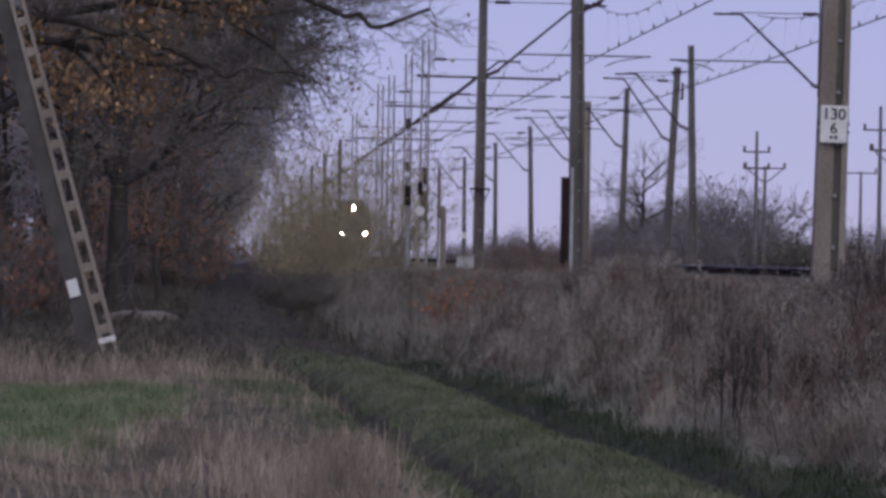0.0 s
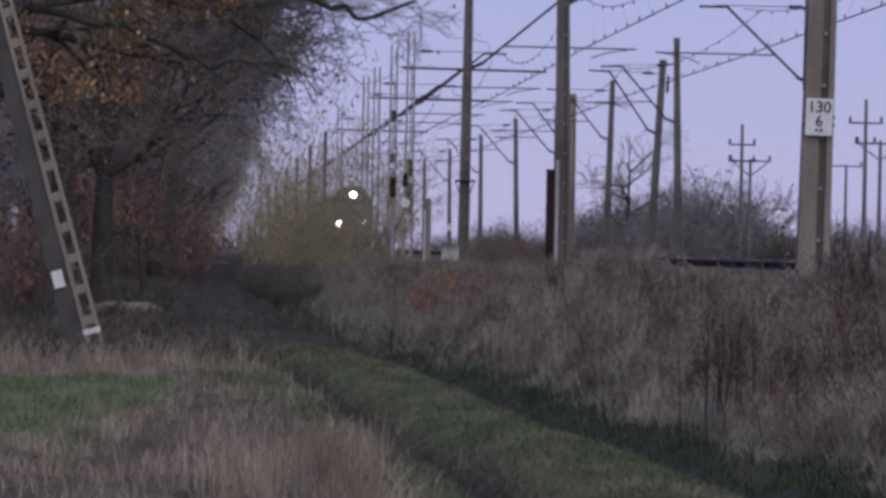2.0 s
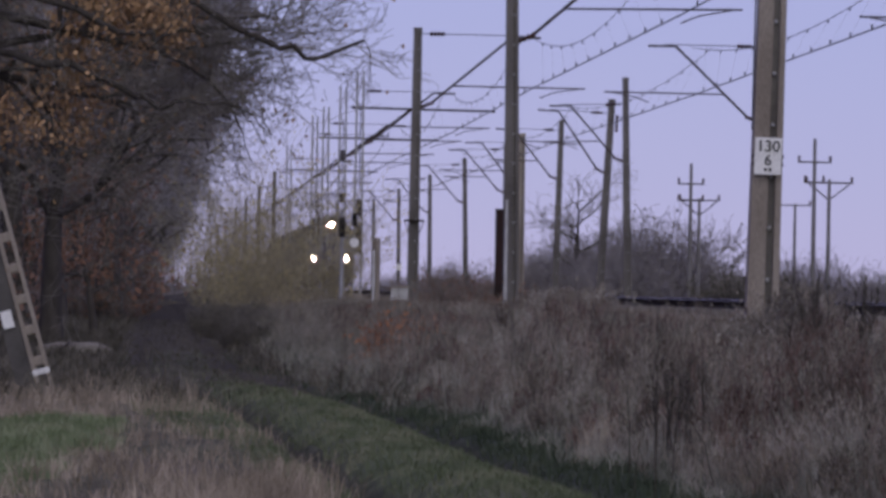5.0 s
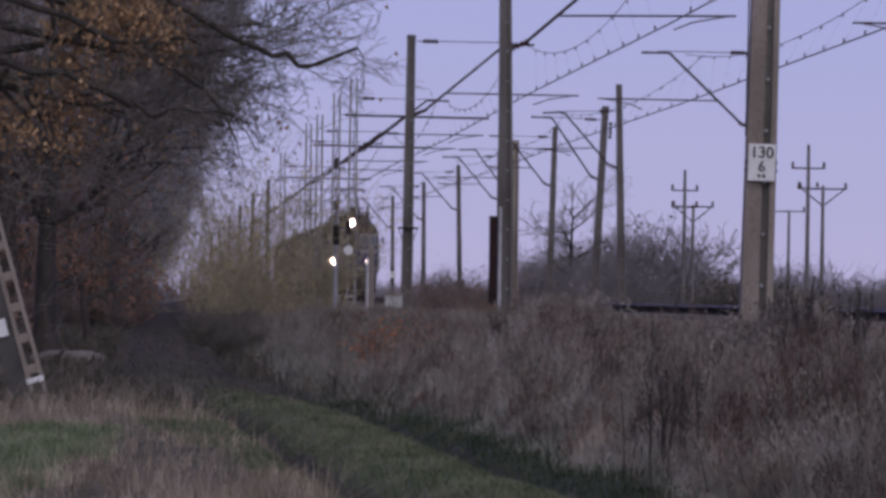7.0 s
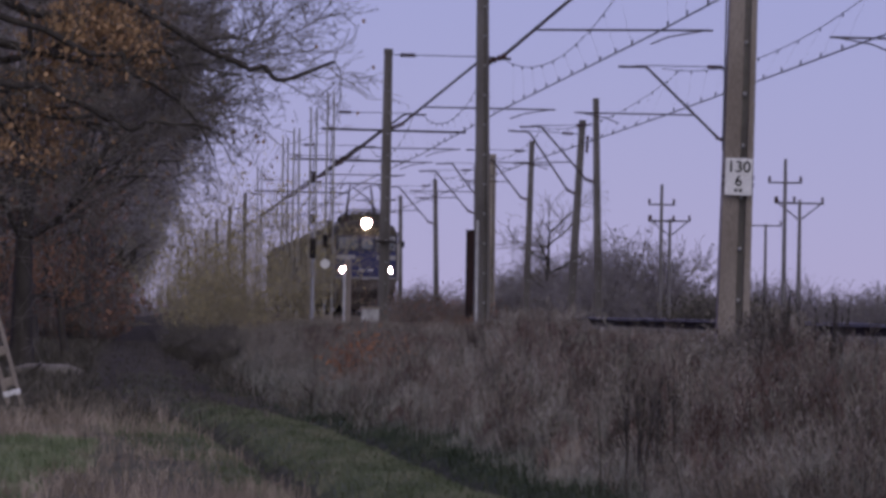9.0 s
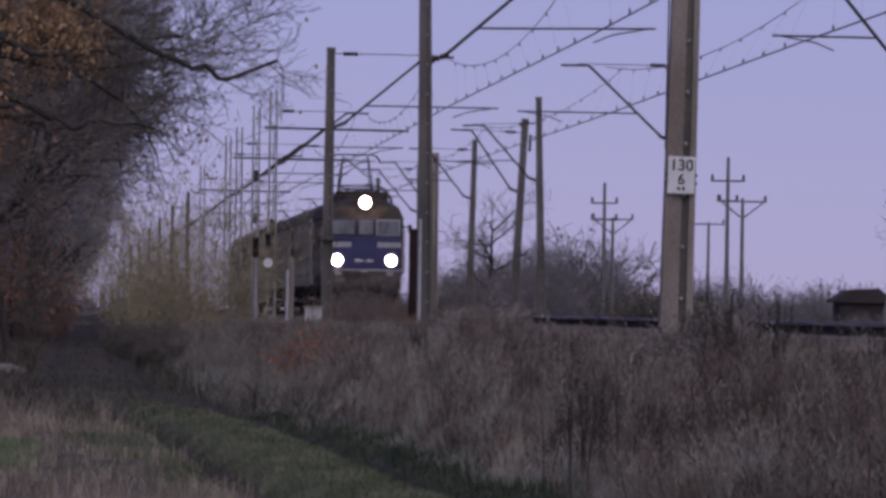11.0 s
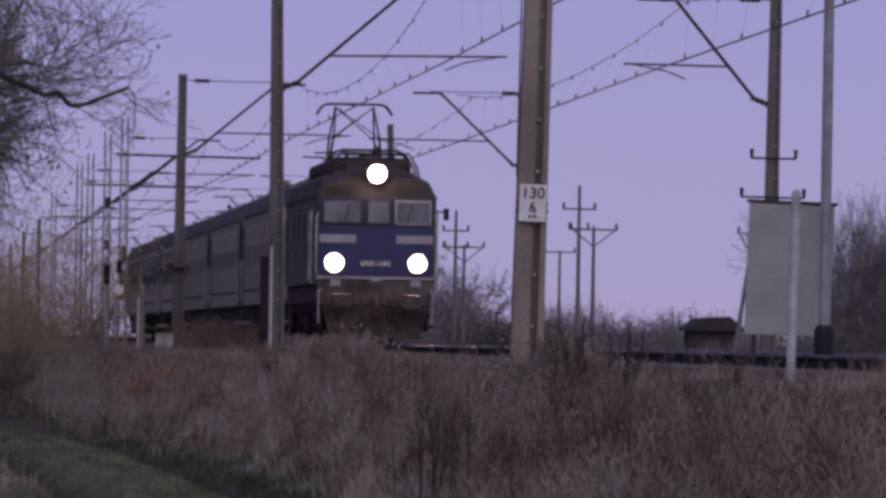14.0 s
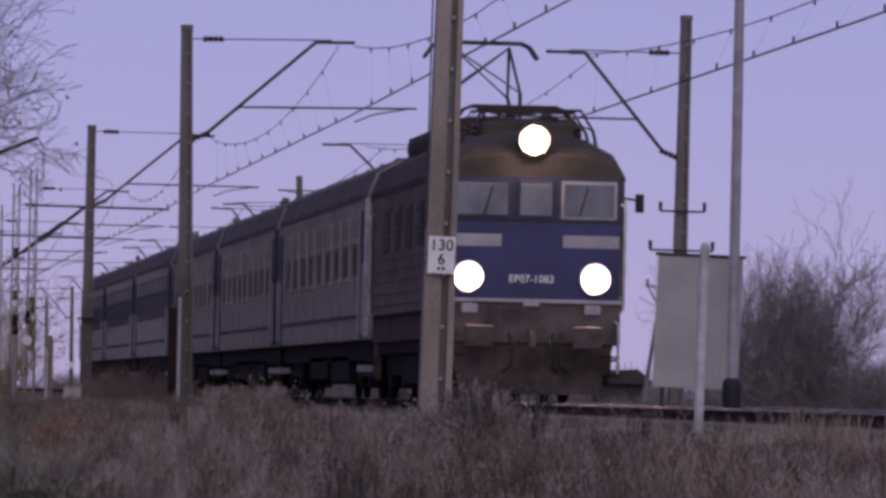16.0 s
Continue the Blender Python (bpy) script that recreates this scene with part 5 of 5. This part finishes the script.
    h = np.minimum(rng.uniform(0.15, 0.75, len(x)), np.minimum(room, 0.12 + 0.4 * np.maximum(x - road(y) - 1.5, 0)))
    tagged(blades("bank_grass", x, y, h, rng.uniform(0.006, 0.012, len(x)), M["bankgrass"], 0.3), "grey wispy dry grass low on the railway bank", "grass", kind="stuff")
    # short litter on the shoulder, up to the ballast
    x, y = scatter(22000, 7.0, 9.6, 45, 320, 1.5)
    tagged(blades("shoulder_grass", x, y, rng.uniform(0.08, 0.24, len(x)), rng.uniform(0.008, 0.016, len(x)), M["dryweed"], 0.5), "short matted dry grass along the ballast", "grass", kind="stuff")
    # pale grass: left of the road and in tufts
    x, y = scatter(60000, -7, 1.4, 40, 104, 1.1)
    c = road(y)
    field = (y > 56) & (y < 81) & (x < -0.75 - 0.03 * (64 - y) + 0.25 * lump(x * 2, y))
    keep = (x < c - 1.3 + 0.25 * lump(x, y)) & ((x < c - 2.5 + 0.3 * lump(x * 1.5, y)) | (rng.random(len(x)) < 0.3)) & ~field & (rng.random(len(x)) < 0.15 + 1.0 * patchy(x * 1.4 + 3, y * 1.2)) 
    x, y = x[keep], y[keep]
    h = rng.uniform(0.06, 0.2, len(x)) * (0.6 + 0.7 * patchy(x * 1.3, y * 1.4)) * (1 + 0.9 * smooth(84, 88, y) * (1 - 0.8 * np.exp(-((x + 1.7) / 0.6) ** 2)))
    tagged(blades("pale_grass", x, y, h, rng.uniform(0.006, 0.013, len(x)), M["paleweed"], 0.45), "pale dry grass beside the dirt road", "grass", kind="stuff")
    cx = rng.uniform(0.2, 1.4, 26)
    cy = rng.uniform(42, 58, 26)
    k = rng.integers(0, 26, 2200)
    x, y = cx[k] + rng.normal(0, 0.16, 2200), cy[k] + rng.normal(0, 0.5, 2200)
    tagged(blades("grass_tufts", x, y, rng.uniform(0.1, 0.36, 2200), rng.uniform(0.005, 0.011, 2200), M["paleweed"], 0.35), "pale bristly tufts of dry grass", "grass", kind="stuff")
    # tall pale tussocks on the bank
    tus = [(4.7, 53.5, 0.42), (4.95, 54.6, 0.4), (7.35, 54.5, 0.62), (7.15, 56.2, 0.55), (7.85, 56.0, 0.55), (7.6, 52.5, 0.6), (6.6, 52, 0.5), (4.3, 68, 0.5), (4.6, 82, 0.55), (5.3, 72, 0.6), (4.9, 104, 0.6), (5.1, 125, 0.7), (4.8, 140, 0.7)]
    for tx, ty, th in tus:
        n = 150
        x, y = tx + rng.normal(0, 0.13, n), ty + rng.normal(0, 0.25, n)
        tagged(blades("pale_tussock", x, y, th * rng.uniform(0.4, 1.0, n), rng.uniform(0.006, 0.012, n), M["paleweed"], 0.22), "tall pale tussock of bleached dry grass on the bank", "grass", kind="stuff")
    # green: the road's crown and verges, and the sown field
    x, y = scatter(150000, -1.0, 5.0, 40, 170, 1.5)
    c = road(y)
    d = x - c
    keep = (d > -1.5 - 0.8 * smooth(66, 88, y)) & (d < 1.85) & ((np.abs(np.abs(d) - 0.87) > np.where(d > 0, 0.22, 0.2) + 0.08 * lump(x, y)) | (rng.random(len(x)) < np.where(d > 0, 0.14, 0.08))) & (rng.random(len(x)) > 0.9 * smooth(98, 118, y)) & (rng.random(len(x)) < 1 - 0.4 * patchy(x * 2, y * 2))
    x, y = x[keep], y[keep]
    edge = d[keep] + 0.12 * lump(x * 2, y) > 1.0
    for nm, sel, tall, mt, lb in (("road_grass", ~edge, 1.0, "greengrass", "short green grass between the wheel ruts"), ("verge_grass", edge, 1.7, "vergegrass", "dark green grass at the foot of the bank")):
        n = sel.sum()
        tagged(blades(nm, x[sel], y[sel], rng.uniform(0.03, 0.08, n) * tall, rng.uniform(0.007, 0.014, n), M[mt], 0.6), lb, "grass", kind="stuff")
    # short grass in the ruts, darker than on the crown
    x, y = scatter(7000, -1.0, 5.0, 40, 125, 1.4)
    d = np.abs(np.abs(x - road(y)) - 0.87)
    x, y = x[d < 0.2], y[d < 0.2]
    tagged(blades("rut_grass", x, y, rng.uniform(0.015, 0.045, len(x)), rng.uniform(0.008, 0.016, len(x)), M["rutgrass"], 0.6), "sparse dark grass in the wheel ruts", "grass", kind="stuff")
    x, y = scatter(44000, -7, -0.3, 54.5, 82, 1.0)
    ok = x < -0.65 - 0.03 * (64 - y) + 0.2 * lump(x * 2, y)
    x, y = x[ok], y[ok]
    tagged(blades("field_grass", x, y, rng.uniform(0.04, 0.12, len(x)), rng.uniform(0.008, 0.016, len(x)), M["fieldgrass"], 0.5), "low green sown field strip", "grass", kind="stuff")
    # leaf litter and low growth towards the wood
    x, y = scatter(34000, -9, 3.5, 96, 330, 1.3)
    c = road(y)
    keep = (np.abs(x - c) > 1.1) | (rng.random(len(x)) < 0.4)
    x, y = x[keep], y[keep]
    tagged(blades("verge_growth", x, y, rng.uniform(0.08, 0.45, len(x)) * np.where(np.abs(x - road(y)) < 1.3, 0.3, 1.0), rng.uniform(0.012, 0.03, len(x)), M["lanegrowth"], 0.6), "low brown growth and leaf litter beside the wood", "undergrowth", kind="stuff")


weeds()


# ---- leaning concrete pole with slots ----
def slotted_pole():
    base = Vector((-1.57, 101.0, -0.12))
    t = thing("leaning_pole", pose(*base, 0, -15.7, 0), "leaning grey concrete pole with a row of slots", "pole")
    H = 8.5
    # left flank in a darker concrete than the flanges
    bm = bmesh.new()
    frustum(bm, [(-0.3, -0.17, 0.06, 0.13, 0.12), (H, -0.12, 0.06, 0.10, 0.09)])
    part("flank", bm, M["bark_dark"], t)
    for x0, x1 in ((-0.02, 0.03), (0.17, 0.22)):
        bm = bmesh.new()
        frustum(bm, [(-0.3, (x0 + x1) / 2, 0, 0.03, 0.09), (H, (x0 + x1) / 2 * 0.75, 0, 0.022, 0.07)])
        part("flange", bm, M["concrete"], t)
    for k in range(19):
        bm = bmesh.new()
        f = 1 - 0.25 * (k * 0.45) / H
        box(bm, -0.02 * f, 0.21 * f, -0.06, 0.07, 0.1 + k * 0.45, 0.24 + k * 0.45, 0.03)
        part("rung", bm, M["concrete"], t)
    bm = bmesh.new()
    box(bm, -0.03, 0.22, -0.1, -0.075, 0.42, 0.5, 0.01)
    part("white_band", bm, M["white"], t)
    pl = tagged(new("pole_plate"), "small white plate fixed to the leaning pole", "sign")
    pl.matrix_basis = pose(*base, 0, -15.7, 0) @ pose(-0.18, -0.1, 1.29)
    bm = bmesh.new()
    box(bm, -0.08, 0.08, -0.01, 0.01, -0.125, 0.125, 0.006)
    part("panel", bm, M["white"], pl)
    bm = bmesh.new()
    box(bm, -0.12, 0.12, 0.011, 0.03, -0.03, 0.03)
    part("clamp", bm, M["iron"], pl)


slotted_pole()

# ---- fallen log ----
lg = thing("fallen_log", pose(-1.7, 153, 0.1) @ Matrix.Scale(0.92, 4), "pale barkless log lying at the wood's edge", "log")
bm = bmesh.new()
tube(bm, [(-0.9, 0, 0.02), (-0.4, 0.05, 0.1), (0.1, 0, 0.07), (0.5, -0.05, 0.11), (0.85, 0, 0.03)], [0.13, 0.18, 0.2, 0.17, 0.1], 10)
part("trunk", bm, M["log"], lg, smooth=True)
bm = bmesh.new()
tube(bm, [(-0.3, -0.1, 0.12), (-0.1, -0.5, 0.3)], [0.06, 0.03], 6)
part("stub", bm, M["log"], lg)


# ---- posts, cabinets, boards beside the line ----
def post(name, x, y, z0, z1, r, material, label, cap=True, lean=0.0):
    t = thing(name, pose(x, y, z0, 0, lean, 0), label, "post")
    bm = bmesh.new()
    h = z1 - z0
    lathe(bm, [(r, 0), (r, h - r), (r * 0.8, h - r * 0.3), (r * 0.3, h)], "z", (0, 0, 0), 12)
    part("shaft", bm, material, t)
    if cap:
        bm = bmesh.new()
        lathe(bm, [(r * 1.25, h * 0.03), (r * 1.25, h * 0.03 + r * 2)], "z", (0, 0, 0), 12)
        part("collar", bm, M["iron"], t)
    return t


post("white_post", 8.83, 72, 0.9, 3.21, 0.048, M["whitepost"], "thin white marker post in the dry weeds", lean=1.0)
post("white_post", 7.36, 150, 0.9, 3.54, 0.035, M["whitepost"], "thin white marker post in front of a mast")
post("white_post", 6.1, 200, 0.6, 2.7, 0.04, M["whitepost"], "thin white post by the cabinet")
post("concrete_post", 6.66, 215, 0.8, 3.16, 0.1, M["concrete"], "stout pale concrete post beside the line")

lp = thing("lamp_post", pose(13.76, 108, 1.1), "tall slim steel lamp post with a black base", "post")
bm = bmesh.new()
lathe(bm, [(0.085, 0.6), (0.08, 5.0), (0.065, 9.0)], "z", (0, 0, 0), 14)
part("shaft", bm, M["steel"], lp)
bm = bmesh.new()
lathe(bm, [(0.15, 0.0), (0.15, 0.75), (0.13, 0.82), (0.086, 0.85)], "z", (0, 0, 0), 14)
part("base", bm, M["black"], lp, "black painted base")
rp = thing("signal_box", pose(8.18, 170, 0.95), "narrow dark red box on a stand beside the line", "box")
bm = bmesh.new()
box(bm, -0.095, 0.095, -0.12, 0.12, 0.55, 2.58, 0.015)
part("body", bm, M["redpost"], rp)
bm = bmesh.new()
box(bm, -0.11, 0.11, -0.135, 0.135, 2.582, 2.62, 0.008)
part("lid", bm, M["iron"], rp)
bm = bmesh.new()
box(bm, -0.04, 0.04, -0.04, 0.04, 0, 0.548)
part("stand", bm, M["iron"], rp)
cb = thing("cabinet", pose(7.08, 207, 0.75), "pale grey steel cabinet at the foot of a mast", "cabinet")
bm = bmesh.new()
box(bm, -0.25, 0.25, -0.18, 0.18, 0, 0.9, 0.02)
part("body", bm, M["whitepost"], cb)
bm = bmesh.new()
box(bm, -0.29, 0.29, -0.22, 0.22, 0.902, 0.96, 0.015)
part("lid", bm, M["concrete"], cb)
bm = bmesh.new()
box(bm, -0.21, 0.21, -0.195, -0.183, 0.08, 0.84, 0.006)
dr = part("door", bm, M["whitepost"], cb)
bm = bmesh.new()
box(bm, 0.13, 0.16, -0.22, -0.197, 0.42, 0.54, 0.005)
part("handle", bm, M["iron"], dr)
# colour-light signal
sg = thing("railway_signal", pose(6.24, 240, 0.6), "slim signal post with a dark lamp head", "signal")
bm = bmesh.new()
lathe(bm, [(0.07, 0), (0.06, 3.6)], "z", (0, 0, 0), 10)
part("mast", bm, M["steel"], sg)
bm = bmesh.new()
box(bm, -0.11, 0.11, -0.09, 0.09, 2.72, 3.42, 0.05)
hd = part("lamp_head", bm, M["iron"], sg)
for k in range(3):
    bm = bmesh.new()
    lathe(bm, [(0.075, -0.09), (0.08, -0.2), (0.07, -0.2), (0.065, -0.1)], "y", (0, 0, 2.83 + k * 0.23), 12)
    part("hood", bm, M["black"], hd)
bm = bmesh.new()
box(bm, 0.33, 0.49, -0.09, 0.09, 3.1, 3.55, 0.04)
hd = part("lamp_head", bm, M["iron"], sg)
bm = bmesh.new()
lathe(bm, [(0.09, -0.1), (0.1, -0.24), (0.085, -0.24), (0.08, -0.11)], "y", (0.41, 0, 3.4), 12)
part("hood", bm, M["black"], hd)
bm = bmesh.new()
tube(bm, [(0.0, 0.02, 3.2), (0.41, 0.02, 3.3)], 0.03, 6)
part("bracket", bm, M["steel"], sg)
bm = bmesh.new()
lathe(bm, [(0.16, -0.02), (0.16, 0.02)], "y", (0.42, -0.05, 2.55), 16)
part("white_disc", bm, M["white"], sg)
fp = thing("mast_plate", pose(18.55, 544.7, 3.3), "small white number plate on a far mast", "sign")
bm = bmesh.new()
box(bm, -0.2, 0.2, -0.012, 0.012, -0.24, 0.24, 0.006)
part("panel", bm, M["white"], fp)
bm = bmesh.new()
box(bm, -0.22, 0.22, 0.014, 0.12, -0.03, 0.03)
part("clamp", bm, M["iron"], fp)
# leaning old mast
m, foot = concrete_mast(18.05, 290, 9.5, 2.7, True, 0.17, 0.13, label="leaning old concrete mast among the overhead line masts")
arm(m, -1, 3.0, 6.6 - foot, 8.9 - foot, 7.6 - foot, 4.2)
insulator("insulator", (0.25, -0.1, 8.2 - foot), (0, 0, 1), m, 0.7)
# mast half hidden behind the near row
m, foot = concrete_mast(15.4 + 3.0, 360, 9.6, 0, False, 0.2, 0.15)
arm(m, -1, 2.9, 6.95 - foot, 9.1 - foot, 7.7 - foot, 4.2)


# ---- power line beyond the railway ----
def power_pole(x, y, top, arms, label, lattice=False, lean=0.0):
    t = thing("power_pole", pose(x, y, 0, 0, lean, 0), label, "pole", "power line poles")
    bm = bmesh.new()
    tube(bm, [(0, 0, -0.2), (0, 0, top)], [0.12, 0.065], 8)
    part("shaft", bm, M["greypole"], t)
    for z, w in arms:
        bm = bmesh.new()
        box(bm, -w, w, -0.04, 0.04, z - 0.035, z + 0.035, 0.01)
        if lattice:
            for sx in (-1, 1):
                tube(bm, [(sx * w * 0.85, 0, z - 0.05), (0, 0, z - 0.75)], 0.03, 5)
        a = part("crossarm", bm, M["iron"], t)
        for sx in (-1, 1):
            bm = bmesh.new()
            lathe(bm, [(0.05, z + 0.05), (0.07, z + 0.12), (0.045, z + 0.17), (0.06, z + 0.24), (0.02, z + 0.28)], "z", (sx * (w - 0.06), 0, 0), 8)
            part("insulator", bm, M["porcelain"], a)
    return t


PP = "thin dark power pole with crossarms beyond the railway"
power_pole(24.75, 330, 7.7, ((6.75, 0.63), (5.98, 0.62)), PP)
power_pole(26.3, 345, 6.3, ((6.2, 1.0),), PP, True)
power_pole(27.72, 300, 8.3, ((7.3, 0.72), (6.45, 0.45)), PP)
power_pole(29.3, 310, 6.75, ((6.6, 1.05),), PP, True)
power_pole(35.9, 400, 6.85, ((6.75, 0.9),), PP)
power_pole(34.25, 300, 6.5, ((6.4, 0.7),), "leaning power pole beside a low hut", True, 8.0)
# low hut
hut = thing("hut", pose(36.9, 330, 0), "low dark hut with a shallow pitched roof", "hut")
bm = bmesh.new()
box(bm, -1.15, 1.15, 0, 2.5, -0.1, 2.3)
part("wall", bm, M["hut"], hut)
bm = bmesh.new()
loft(bm, [[(-1.4, y, 2.3), (1.35, y, 2.3), (1.35, y, 2.42), (0.7, y, 2.98), (-0.7, y, 2.9), (-1.4, y, 2.4)] for y in (-0.3, 2.8)])
part("roof", bm, M["hut"], hut)
bm = bmesh.new()
box(bm, -0.35, 0.35, -0.05, -0.005, 0.0, 1.9, 0.01)
part("door", bm, M["iron"], hut)


bd = thing("back_of_signboard", pose(13.3 - 0.07, 108.7, 0, 0, 1.5, 0), "large blank grey signboard seen from behind, on a frame", "signboard")
bm = bmesh.new()
box(bm, -0.66, 0.66, -0.02, 0.02, 1.78, 3.8, 0.012)
part("panel", bm, M["board"], bd)
bm = bmesh.new()
box(bm, -0.70, 0.70, -0.035, 0.035, 3.8, 3.8 + 0.05, 0.008)
part("top_rail", bm, M["iron"], bd)
for xx in (-0.5, 0.5):
    bm = bmesh.new()
    box(bm, xx - 0.03, xx + 0.03, 0.022, 0.07, 1.0, 3.8, 0.006)
    part("leg", bm, M["iron"], bd)


# ---- movement ----
def motions():
    for ob, back in TRAIN:
        walk(ob, [(t, pose(TR1, d + back, RAIL)) for t, d in TRAIN_ROWS])


motions()
